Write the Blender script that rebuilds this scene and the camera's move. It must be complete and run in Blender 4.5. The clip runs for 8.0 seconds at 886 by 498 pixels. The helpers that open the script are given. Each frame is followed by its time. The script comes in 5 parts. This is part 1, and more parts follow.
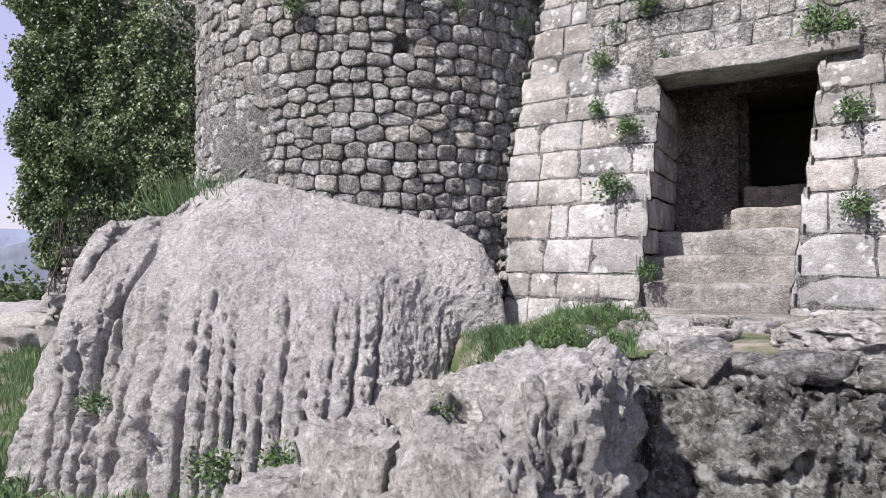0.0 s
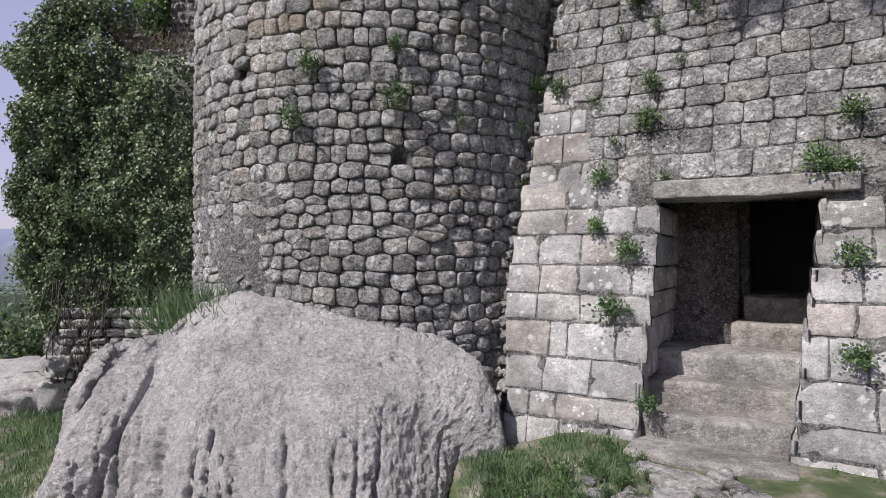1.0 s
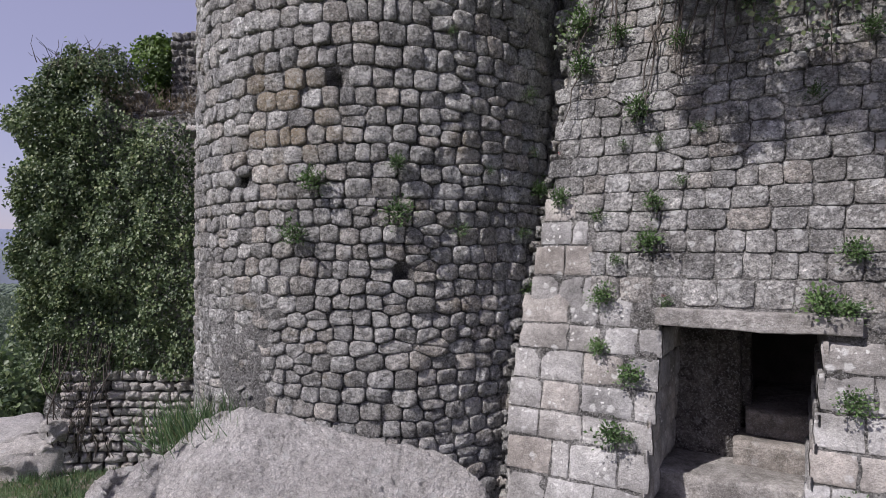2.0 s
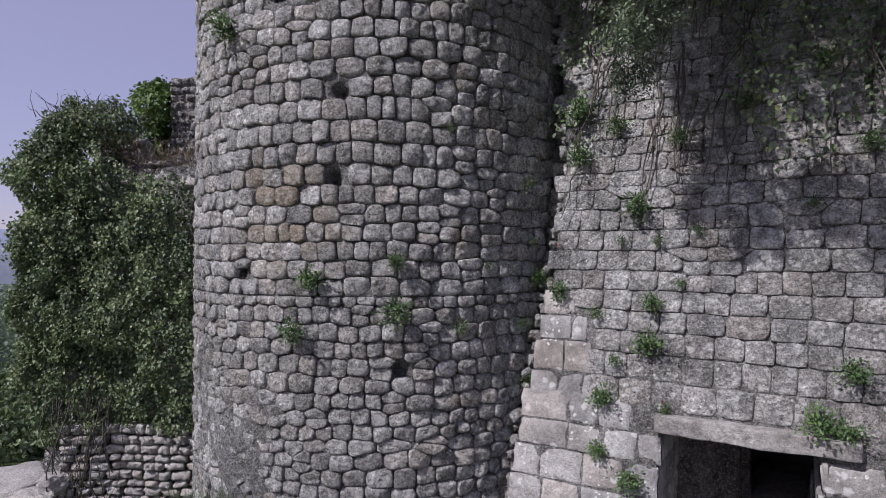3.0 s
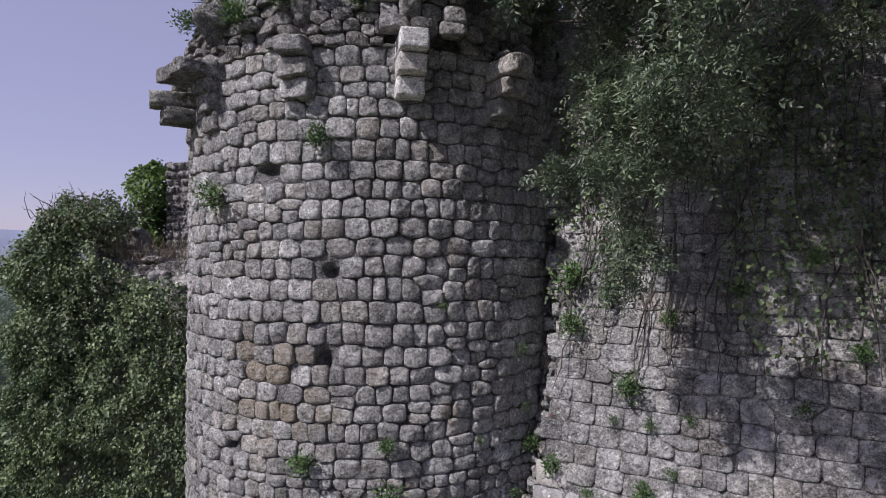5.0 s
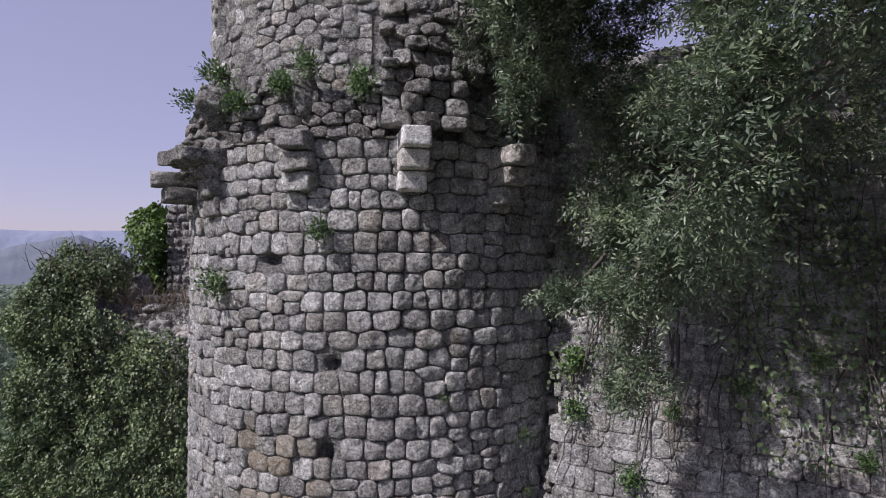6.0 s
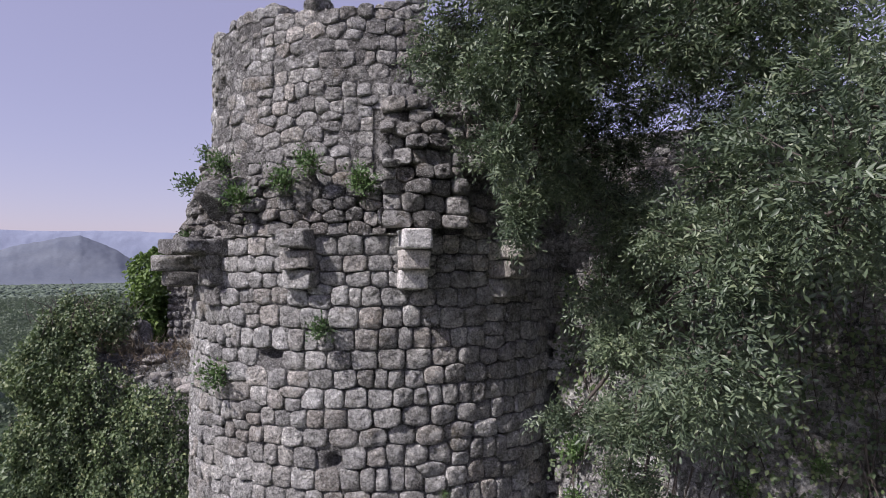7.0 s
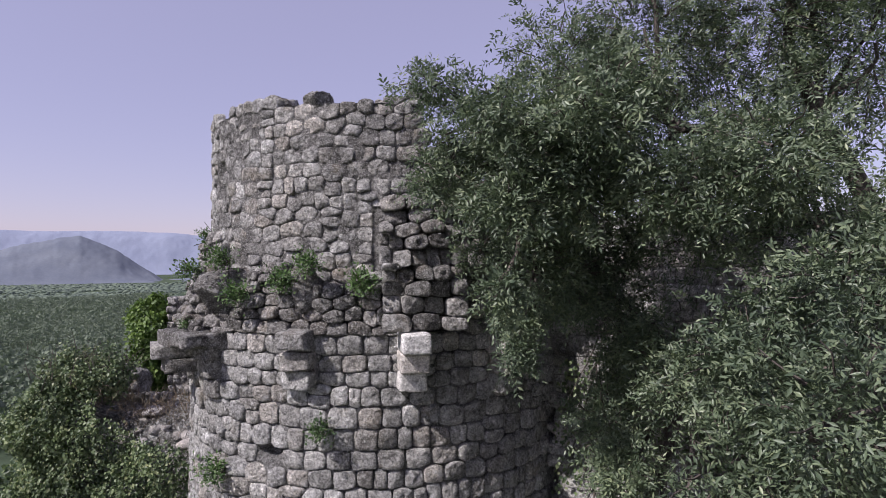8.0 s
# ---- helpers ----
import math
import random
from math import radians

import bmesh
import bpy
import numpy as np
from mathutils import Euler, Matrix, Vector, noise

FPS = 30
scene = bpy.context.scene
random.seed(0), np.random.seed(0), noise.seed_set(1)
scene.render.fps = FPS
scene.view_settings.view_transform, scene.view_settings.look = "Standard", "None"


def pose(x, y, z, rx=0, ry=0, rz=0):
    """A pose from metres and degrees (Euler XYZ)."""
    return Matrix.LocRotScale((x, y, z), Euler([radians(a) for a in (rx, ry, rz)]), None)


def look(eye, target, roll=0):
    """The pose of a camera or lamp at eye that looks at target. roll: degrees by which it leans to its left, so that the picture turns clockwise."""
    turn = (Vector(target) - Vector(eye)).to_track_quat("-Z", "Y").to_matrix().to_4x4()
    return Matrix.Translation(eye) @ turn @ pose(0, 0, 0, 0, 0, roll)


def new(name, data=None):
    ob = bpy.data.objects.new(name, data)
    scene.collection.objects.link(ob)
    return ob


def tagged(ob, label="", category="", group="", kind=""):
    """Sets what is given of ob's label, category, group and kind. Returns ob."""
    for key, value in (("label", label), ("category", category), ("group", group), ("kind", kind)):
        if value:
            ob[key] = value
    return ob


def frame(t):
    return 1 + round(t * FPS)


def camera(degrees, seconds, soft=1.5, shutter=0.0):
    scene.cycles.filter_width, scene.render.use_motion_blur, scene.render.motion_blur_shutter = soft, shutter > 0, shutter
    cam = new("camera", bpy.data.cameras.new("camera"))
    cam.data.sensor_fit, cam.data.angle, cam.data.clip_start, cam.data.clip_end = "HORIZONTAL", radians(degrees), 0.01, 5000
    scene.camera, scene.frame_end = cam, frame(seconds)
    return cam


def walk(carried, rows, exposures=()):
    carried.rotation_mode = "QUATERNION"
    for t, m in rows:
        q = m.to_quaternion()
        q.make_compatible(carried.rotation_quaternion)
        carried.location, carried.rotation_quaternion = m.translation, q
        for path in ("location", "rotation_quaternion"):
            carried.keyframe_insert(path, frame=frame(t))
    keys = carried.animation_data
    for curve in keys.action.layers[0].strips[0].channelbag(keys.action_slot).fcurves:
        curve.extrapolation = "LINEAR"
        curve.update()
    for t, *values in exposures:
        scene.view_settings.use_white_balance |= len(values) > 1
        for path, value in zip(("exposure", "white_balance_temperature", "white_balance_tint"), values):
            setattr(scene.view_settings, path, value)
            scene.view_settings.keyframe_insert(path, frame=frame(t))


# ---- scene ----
# ---- camera and walk: a drone rises straight up before the tower ----
cam = camera(74.0, 8.0, soft=0.7)
TILT = 0.8
PATH = [
    (0.0, 0.000, 0.000, 1.700), (0.5, 0.009, 0.030, 2.232), (1.0, 0.015, 0.018, 2.780), (1.5, -0.002, 0.020, 3.338),
    (1.7, -0.002, 0.015, 3.568), (3.0, 0.010, 0.000, 4.829), (3.2, 0.002, 0.000, 5.020), (3.5, -0.012, -0.005, 5.280),
    (3.7, 0.022, 0.000, 5.460), (4.0, 0.083, 0.003, 5.733), (4.2, 0.108, 0.000, 5.915), (5.3, 0.084, -0.010, 6.825),
    (5.5, 0.076, -0.012, 7.009), (6.0, 0.076, -0.005, 7.458), (6.5, 0.080, -0.005, 7.923), (7.0, 0.070, -0.020, 8.389),
    (7.5, 0.076, -0.033, 8.853), (8.0, 0.074, -0.027, 9.350),
]
walk(cam, [(t, pose(x, y, z, 90 + TILT, 0, 0)) for t, x, y, z in PATH],
     exposures=[(0.0, 0.56, 6450, 13), (0.5, 0.38, 6450, 13), (1.0, 0.15, 6450, 13), (1.5, 0.0, 6450, 14), (3.0, -0.14, 6200, 18), (5.5, -0.07, 6280, 18), (6.5, 0.0, 6350, 18), (8.0, 0.1, 6450, 18)])

# ---- light: sun high on the left behind the camera, clear hazy sky ----
SUN_AZ, SUN_EL = radians(-126), radians(46)   # azimuth from +y towards +x
to_sun = Vector((math.sin(SUN_AZ) * math.cos(SUN_EL), math.cos(SUN_AZ) * math.cos(SUN_EL), math.sin(SUN_EL)))
sun = new("sun", bpy.data.lights.new("sun", "SUN"))
sun.data.energy, sun.data.angle, sun.data.color = 5.0, radians(0.6), (1.0, 0.965, 0.93)
sun.matrix_world = look(to_sun * 100, (0, 0, 0))
world = bpy.data.worlds.new("sky")
scene.world = world
world.use_nodes = True
wn = world.node_tree.nodes
sky = wn.new("ShaderNodeTexSky")
sky.sky_type, sky.sun_disc = "NISHITA", False
sky.sun_elevation, sky.sun_rotation = SUN_EL, SUN_AZ
sky.dust_density, sky.air_density, sky.ozone_density, sky.altitude = 0.8, 1.0, 2.0, 300
hue = wn.new("ShaderNodeMix")   # lilac cast of the hazy air
hue.data_type, hue.blend_type = "RGBA", "MULTIPLY"
hue.inputs[0].default_value, hue.inputs[7].default_value = 1.0, (1.22, 1.0, 1.04, 1)
world.node_tree.links.new(sky.outputs[0], hue.inputs[6])
veil = wn.new("ShaderNodeMix")   # even lilac haze over the whole sky
veil.data_type = "RGBA"
veil.inputs[0].default_value, veil.inputs[7].default_value = 0.66, (2.55, 2.42, 3.45, 1)
world.node_tree.links.new(hue.outputs[2], veil.inputs[6])
world.node_tree.links.new(veil.outputs[2], wn["Background"].inputs[0])
wn["Background"].inputs[1].default_value = 0.155


# ---- numeric helpers ----
UPZ = np.array([0, 0, 1.0])


def vnoise(p, seed=0):
    """Smooth value noise in -1..1 for rows of points."""
    p = np.asarray(p, float)
    i = np.floor(p).astype(np.int64)
    f = p - i
    f = f * f * (3 - 2 * f)
    out = np.zeros(len(p))
    for dx in (0, 1):
        for dy in (0, 1):
            for dz in (0, 1):
                h = (i[:, 0] + dx) * 374761393 + (i[:, 1] + dy) * 668265263 + (i[:, 2] + dz) * 2147483647 + seed * 974634777
                h = (h ^ (h >> 13)) * 1274126177
                h = ((h ^ (h >> 16)) & 0xFFFF) / 32767.5 - 1
                w = np.where(dx, f[:, 0], 1 - f[:, 0]) * np.where(dy, f[:, 1], 1 - f[:, 1]) * np.where(dz, f[:, 2], 1 - f[:, 2])
                out += h * w
    return out


def fbm(p, scale=1.0, octaves=4, seed=0, gain=0.5):
    p = np.asarray(p, float) * scale
    out, a = np.zeros(len(p)), 1.0
    for o in range(octaves):
        out += a * vnoise(p, seed + o * 17)
        p, a = p * 2.03 + 5.1, a * gain
    return out


def worley(p, scale=1.0, seed=0):
    """Distance to the nearest scattered point, the gap to the next nearest, and a value of the cell."""
    p = np.asarray(p, float) * scale
    i = np.floor(p).astype(np.int64)
    d1, d2, val = np.full(len(p), 9.0), np.full(len(p), 9.0), np.zeros(len(p))
    for dx in (-1, 0, 1):
        for dy in (-1, 0, 1):
            for dz in (-1, 0, 1):
                c = i + (dx, dy, dz)
                h = c[:, 0] * 374761393 + c[:, 1] * 668265263 + c[:, 2] * 2147483647 + seed * 974634777
                h = (h ^ (h >> 13)) * 1274126177
                h = h ^ (h >> 16)
                q = c + np.stack([(h >> k & 1023) / 1023 for k in (0, 10, 20)], 1)
                d = np.linalg.norm(p - q, axis=1)
                near = d < d1
                d2 = np.where(near, d1, np.minimum(d2, d))
                val = np.where(near, (h >> 5 & 4095) / 4095, val)
                d1 = np.where(near, d, d1)
    return d1, d2 - d1, val


def smooth(a, b, x):
    t = np.clip((np.asarray(x, float) - a) / (b - a), 0, 1)
    return t * t * (3 - 2 * t)


def mesh_of(name, verts, faces, material, soft=True):
    me = bpy.data.meshes.new(name)
    verts = np.asarray(verts, np.float32)
    if isinstance(faces, list):
        me.from_pydata(verts.tolist(), [], faces)
    else:
        n, k = faces.shape
        me.vertices.add(len(verts)), me.loops.add(n * k), me.polygons.add(n)
        me.vertices.foreach_set("co", verts.ravel())
        me.loops.foreach_set("vertex_index", faces.astype(np.int32).ravel())
        me.polygons.foreach_set("loop_start", np.arange(0, n * k, k, dtype=np.int32))
        me.update(calc_edges=True)
    me.materials.append(material)
    if soft:
        me.polygons.foreach_set("use_smooth", np.ones(len(me.polygons), bool))
    me.update()
    return me


def part_np(name, verts, faces, material, parent=None, label="", soft=True):
    ob = new(name, mesh_of(name, verts, faces, material, soft))
    if parent is not None:
        ob.parent = parent
    return tagged(ob, label) if label else ob


def grid_faces(nu, nv, keep=None):
    """Quads of a grid whose vertex (i, j) has the index i * nv + j."""
    i, j = np.meshgrid(np.arange(nu - 1), np.arange(nv - 1), indexing="ij")
    a = (i * nv + j).ravel()
    q = np.stack([a, a + nv, a + nv + 1, a + 1], 1)
    return q if keep is None else q[keep.ravel()]


def empty(name, label, category, kind="", group="", at=(0, 0, 0)):
    ob = new(name)
    ob.location = at
    return tagged(ob, label, category, group, kind)


# ---- materials ----
def material(name):
    m = bpy.data.materials.new(name)
    m.use_nodes = True
    n, l = m.node_tree.nodes, m.node_tree.links
    return m, n, l, n["Principled BSDF"]


def noise_node(n, l, coord, scale, detail=4.0, rough=0.6):
    t = n.new("ShaderNodeTexNoise")
    t.inputs["Scale"].default_value, t.inputs["Detail"].default_value, t.inputs["Roughness"].default_value = scale, detail, rough
    l.new(coord, t.inputs["Vector"])
    return t.outputs["Fac"]


def ramp(n, l, fac, stops):
    r = n.new("ShaderNodeValToRGB")
    e = r.color_ramp.elements
    while len(e) < len(stops):
        e.new(0.5)
    for k, (p, c) in zip(e, stops):
        k.position = p
        k.color = (*c, 1) if len(c) == 3 else c
    l.new(fac, r.inputs[0])
    return r.outputs[0]


def mix(n, l, fac, a, b, how="MIX"):
    m = n.new("ShaderNodeMix")
    m.data_type, m.blend_type = "RGBA", how
    for sock, v in ((m.inputs[0], fac), (m.inputs[6], a), (m.inputs[7], b)):
        if isinstance(v, (int, float)):
            sock.default_value = v
        elif isinstance(v, tuple):
            sock.default_value = (*v, 1)
        else:
            l.new(v, sock)
    return m.outputs[2]


def calc(n, l, op, a, b=0.0):
    m = n.new("ShaderNodeMath")
    m.operation = op
    for sock, v in ((m.inputs[0], a), (m.inputs[1], b)):
        if isinstance(v, (int, float)):
            sock.default_value = v
        else:
            l.new(v, sock)
    return m.outputs[0]


def grey(v):
    return (v, v, v)


def stone_mat(name, base, dark, light, lichen=0.5, stain=0.5, bump=0.6, pits=45.0, ochre=0.0, per_piece=0.25, grain=0.9, rusty=None):
    """Weathered limestone: broad tone, dark stains, pale lichen discs, pitted grain."""
    m, n, l, bs = material(name)
    geo = n.new("ShaderNodeNewGeometry")
    pos = geo.outputs["Position"]
    info = n.new("ShaderNodeObjectInfo")
    rnd = calc(n, l, "FRACT", calc(n, l, "ADD", info.outputs["Random"], geo.outputs["Random Per Island"]))
    big, mid, fine = noise_node(n, l, pos, 2.2, 5, 0.65), noise_node(n, l, pos, 9, 6, 0.7), noise_node(n, l, pos, pits, 8, 0.8)
    col = ramp(n, l, mid, [(0.36, dark), (0.5, base), (0.64, light)])
    tone = ramp(n, l, rnd, [(0.0, grey(1 - per_piece)), (0.5, grey(1.0)), (1.0, grey(1 + per_piece))])
    col = mix(n, l, 1.0, col, tone, "MULTIPLY")
    warm = ramp(n, l, calc(n, l, "FRACT", calc(n, l, "MULTIPLY", rnd, 7.31)), [(0.0, (1.0, 1.0, 1.0)), (0.75, (1.0, 0.985, 0.96)), (1.0, (1.05, 0.98, 0.91))])
    col = mix(n, l, 1.0, col, warm, "MULTIPLY")
    st = ramp(n, l, calc(n, l, "ADD", calc(n, l, "MULTIPLY", big, 0.7), calc(n, l, "MULTIPLY", mid, 0.3)), [(0.45, (1, 1, 1)), (0.58, (1 - stain, 1 - stain, 1 - stain))])
    col = mix(n, l, 1.0, col, st, "MULTIPLY")
    speck = ramp(n, l, fine, [(0.38, (0.42, 0.42, 0.42)), (0.46, (0.86, 0.86, 0.86)), (0.54, (1.12, 1.12, 1.12)), (0.64, (1.8, 1.8, 1.8))])
    col = mix(n, l, grain, col, speck, "MULTIPLY")
    blot = ramp(n, l, noise_node(n, l, pos, pits * 0.42, 5, 0.7), [(0.4, (0.45, 0.45, 0.45)), (0.48, (0.95, 0.95, 0.95)), (0.55, (1.05, 1.05, 1.05)), (0.62, (1.5, 1.5, 1.5))])
    col = mix(n, l, grain * 0.75, col, blot, "MULTIPLY")
    wide = ramp(n, l, noise_node(n, l, pos, 0.55, 3), [(0.42, (1.06, 1.06, 1.06)), (0.6, (0.74, 0.71, 0.68))])
    col = mix(n, l, stain, col, wide, "MULTIPLY")
    if ochre:
        oc = ramp(n, l, noise_node(n, l, pos, 2.1, 4), [(0.6, (0, 0, 0)), (0.72, (ochre, ochre, ochre))])
        col = mix(n, l, oc, col, (0.3, 0.22, 0.1))
    if rusty:   # iron-stained stones round one place
        away = n.new("ShaderNodeVectorMath")
        away.operation = "DISTANCE"
        away.inputs[1].default_value = rusty
        l.new(pos, away.inputs[0])
        near = ramp(n, l, away.outputs["Value"], [(0.3, (1, 1, 1)), (0.75, (0, 0, 0))])
        some = ramp(n, l, calc(n, l, "FRACT", calc(n, l, "MULTIPLY", rnd, 13.7)), [(0.4, (0.0, 0.0, 0.0)), (0.5, (0.6, 0.6, 0.6))])
        col = mix(n, l, mix(n, l, 1.0, near, some, "MULTIPLY"), col, (0.33, 0.25, 0.14))
    crust = ramp(n, l, noise_node(n, l, pos, pits * 1.7, 3, 0.6), [(0.55, (0, 0, 0)), (0.6, (grain * 0.6, grain * 0.6, grain * 0.6))])
    col = mix(n, l, crust, col, (0.56, 0.56, 0.54))
    pock = ramp(n, l, noise_node(n, l, pos, pits * 1.25, 3, 0.6), [(0.38, (grain * 0.5, grain * 0.5, grain * 0.5)), (0.43, (0, 0, 0))])
    col = mix(n, l, pock, col, (0.06, 0.058, 0.055))
    vor = n.new("ShaderNodeTexVoronoi")
    vor.inputs["Scale"].default_value = 7
    warp = n.new("ShaderNodeVectorMath")
    warp.operation = "ADD"
    wob = n.new("ShaderNodeTexNoise")
    wob.inputs["Scale"].default_value = 25
    sc = n.new("ShaderNodeVectorMath")
    sc.operation = "SCALE"
    sc.inputs["Scale"].default_value = 0.05
    l.new(pos, wob.inputs["Vector"]), l.new(wob.outputs["Color"], sc.inputs[0])
    l.new(pos, warp.inputs[0]), l.new(sc.outputs[0], warp.inputs[1]), l.new(warp.outputs[0], vor.inputs["Vector"])
    disc = ramp(n, l, vor.outputs["Distance"], [(0.2, (lichen, lichen, lichen)), (0.29, (0, 0, 0))])
    gate = ramp(n, l, noise_node(n, l, pos, 5.0, 3), [(0.45, (0, 0, 0)), (0.52, (1, 1, 1))])
    col = mix(n, l, mix(n, l, 1.0, disc, gate, "MULTIPLY"), col, (0.62, 0.62, 0.6))
    spot = n.new("ShaderNodeTexVoronoi")   # small white lichen spots
    spot.inputs["Scale"].default_value = 17
    l.new(warp.outputs[0], spot.inputs["Vector"])
    dot = ramp(n, l, spot.outputs["Distance"], [(0.2, grey(min(1.0, lichen * 1.3))), (0.27, (0, 0, 0))])
    few = ramp(n, l, noise_node(n, l, pos, 3.1, 4), [(0.52, (0, 0, 0)), (0.6, (1, 1, 1))])
    col = mix(n, l, mix(n, l, 1.0, dot, few, "MULTIPLY"), col, (0.68, 0.68, 0.65))
    l.new(col, bs.inputs["Base Color"])
    bs.inputs["Roughness"].default_value = 0.93
    bs.inputs["Specular IOR Level"].default_value = 0.2
    chip = n.new("ShaderNodeTexVoronoi")   # hacked and weathered facets
    chip.inputs["Scale"].default_value = pits * 0.55
    l.new(warp.outputs[0], chip.inputs["Vector"])
    h = calc(n, l, "ADD", mid, calc(n, l, "MULTIPLY", fine, 0.35 + 0.6 * grain))
    h = calc(n, l, "ADD", h, calc(n, l, "MULTIPLY", chip.outputs["Distance"], 0.5 * grain))
    bp = n.new("ShaderNodeBump")
    bp.inputs["Strength"].default_value, bp.inputs["Distance"].default_value = bump, 0.07
    l.new(h, bp.inputs["Height"]), l.new(bp.outputs[0], bs.inputs["Normal"])
    return m


def leaf_mat(name, dark, light, gloss=0.45, old=None):
    m, n, l, bs = material(name)
    geo = n.new("ShaderNodeNewGeometry")
    stops = [(0.0, dark), (0.8, light)] + ([(0.97, old)] if old else [])
    col = ramp(n, l, geo.outputs["Random Per Island"], stops)
    patch = ramp(n, l, noise_node(n, l, geo.outputs["Position"], 1.6, 3), [(0.35, (0.7, 0.72, 0.7)), (0.65, (1.25, 1.2, 1.1))])
    col = mix(n, l, 1.0, col, patch, "MULTIPLY")
    l.new(col, bs.inputs["Base Color"])
    bs.inputs["Roughness"].default_value = gloss
    bs.inputs["Specular IOR Level"].default_value = 0.5
    tr = n.new("ShaderNodeBsdfTranslucent")
    l.new(mix(n, l, 1.0, col, (1.0, 1.08, 0.9), "MULTIPLY"), tr.inputs[0])
    ms = n.new("ShaderNodeMixShader")
    ms.inputs[0].default_value = 0.28
    l.new(bs.outputs[0], ms.inputs[1]), l.new(tr.outputs[0], ms.inputs[2])
    l.new(ms.outputs[0], n["Material Output"].inputs[0])
    return m


def plain_mat(name, a, b, scale=6.0, rough=0.95, bump=0.4, dist=0.03, fine=60.0, speck=0.7):
    m, n, l, bs = material(name)
    pos = n.new("ShaderNodeNewGeometry").outputs["Position"]
    f, g = noise_node(n, l, pos, scale, 6, 0.65), noise_node(n, l, pos, fine, 4, 0.7)
    col = ramp(n, l, f, [(0.3, a), (0.7, b)])
    col = mix(n, l, speck, col, ramp(n, l, g, [(0.3, (0.55, 0.55, 0.55)), (0.7, (1.3, 1.3, 1.3))]), "MULTIPLY")
    l.new(col, bs.inputs["Base Color"])
    bs.inputs["Roughness"].default_value = rough
    bs.inputs["Specular IOR Level"].default_value = 0.2
    bp = n.new("ShaderNodeBump")
    bp.inputs["Strength"].default_value, bp.inputs["Distance"].default_value = bump, dist
    l.new(calc(n, l, "ADD", f, calc(n, l, "MULTIPLY", g, 0.4)), bp.inputs["Height"]), l.new(bp.outputs[0], bs.inputs["Normal"])
    return m


TOWER_STONE = stone_mat("tower_stone", (0.5, 0.5, 0.485), (0.28, 0.28, 0.27), (0.68, 0.68, 0.665), 0.5, 0.35, 0.9, 38, 0.3, 0.3, 0.9, (-1.6, 5.75, 5.3))
PARAPET_STONE = stone_mat("blackened_parapet_stone", (0.35, 0.345, 0.33), (0.17, 0.167, 0.16), (0.56, 0.555, 0.54), 0.4, 0.5, 0.9, 38, 0.35, 0.35, 0.9)
MORTAR = stone_mat("lime_mortar", (0.27, 0.266, 0.256), (0.15, 0.147, 0.141), (0.4, 0.393, 0.38), 0.15, 0.35, 1.0, 45)
DRESSED = stone_mat("dressed_block_stone", (0.43, 0.425, 0.415), (0.3, 0.296, 0.29), (0.54, 0.534, 0.525), 0.7, 0.4, 0.6, 70, 0.0, 0.16, 0.35)
ASHLAR = stone_mat("ashlar_stone", (0.5, 0.497, 0.485), (0.27, 0.267, 0.26), (0.68, 0.675, 0.66), 0.9, 0.55, 0.9, 40, 0.12, 0.2)
PALE_STONE = stone_mat("pale_corbel_stone", (0.58, 0.575, 0.56), (0.42, 0.415, 0.4), (0.68, 0.675, 0.66), 0.3, 0.25, 0.35, 50)
BOULDER = stone_mat("boulder_limestone", (0.6, 0.575, 0.55), (0.45, 0.43, 0.41), (0.72, 0.695, 0.668), 0.6, 0.18, 0.9, 70, 0.0, 0.0, 0.58)
ROUGH_ROCK = stone_mat("rough_limestone", (0.39, 0.385, 0.375), (0.19, 0.187, 0.18), (0.52, 0.515, 0.505), 0.5, 0.45, 1.0, 24)
CRAG = stone_mat("craggy_limestone", (0.6, 0.585, 0.565), (0.3, 0.29, 0.28), (0.76, 0.745, 0.725), 0.6, 0.25, 0.9, 40, 0.0, 0.1, 0.55)
DARK_ROCK = stone_mat("mossy_rubble", (0.23, 0.228, 0.215), (0.07, 0.071, 0.064), (0.5, 0.52, 0.5), 0.7, 0.55, 1.0, 22, 0.15)
STEP_STONE = stone_mat("worn_step_stone", (0.32, 0.305, 0.285), (0.2, 0.19, 0.175), (0.42, 0.4, 0.38), 0.2, 0.4, 0.6, 50, 0.0, 0.1, 0.4)
WALL_MORTAR = stone_mat("pale_wall_mortar", (0.27, 0.265, 0.255), (0.13, 0.127, 0.122), (0.42, 0.415, 0.4), 0.3, 0.5, 1.0, 50)
GRASS = leaf_mat("grass_blades", (0.065, 0.125, 0.058), (0.15, 0.24, 0.12), 0.6, (0.24, 0.24, 0.14))
IVY = leaf_mat("ivy_leaves", (0.055, 0.092, 0.046), (0.168, 0.232, 0.115), 0.48, (0.26, 0.3, 0.16))
BRIGHT_IVY = leaf_mat("fresh_ivy_leaves", (0.06, 0.12, 0.025), (0.13, 0.21, 0.045), 0.55)
ASH = leaf_mat("ash_leaves", (0.064, 0.097, 0.062), (0.168, 0.225, 0.144), 0.42, (0.25, 0.305, 0.19))
FLOWER = leaf_mat("red_petals", (0.35, 0.02, 0.03), (0.5, 0.05, 0.05), 0.6)
DRY = leaf_mat("dry_stems", (0.11, 0.085, 0.065), (0.22, 0.18, 0.14), 0.8)
HERB = leaf_mat("wall_herb_leaves", (0.045, 0.095, 0.033), (0.115, 0.195, 0.072), 0.55)
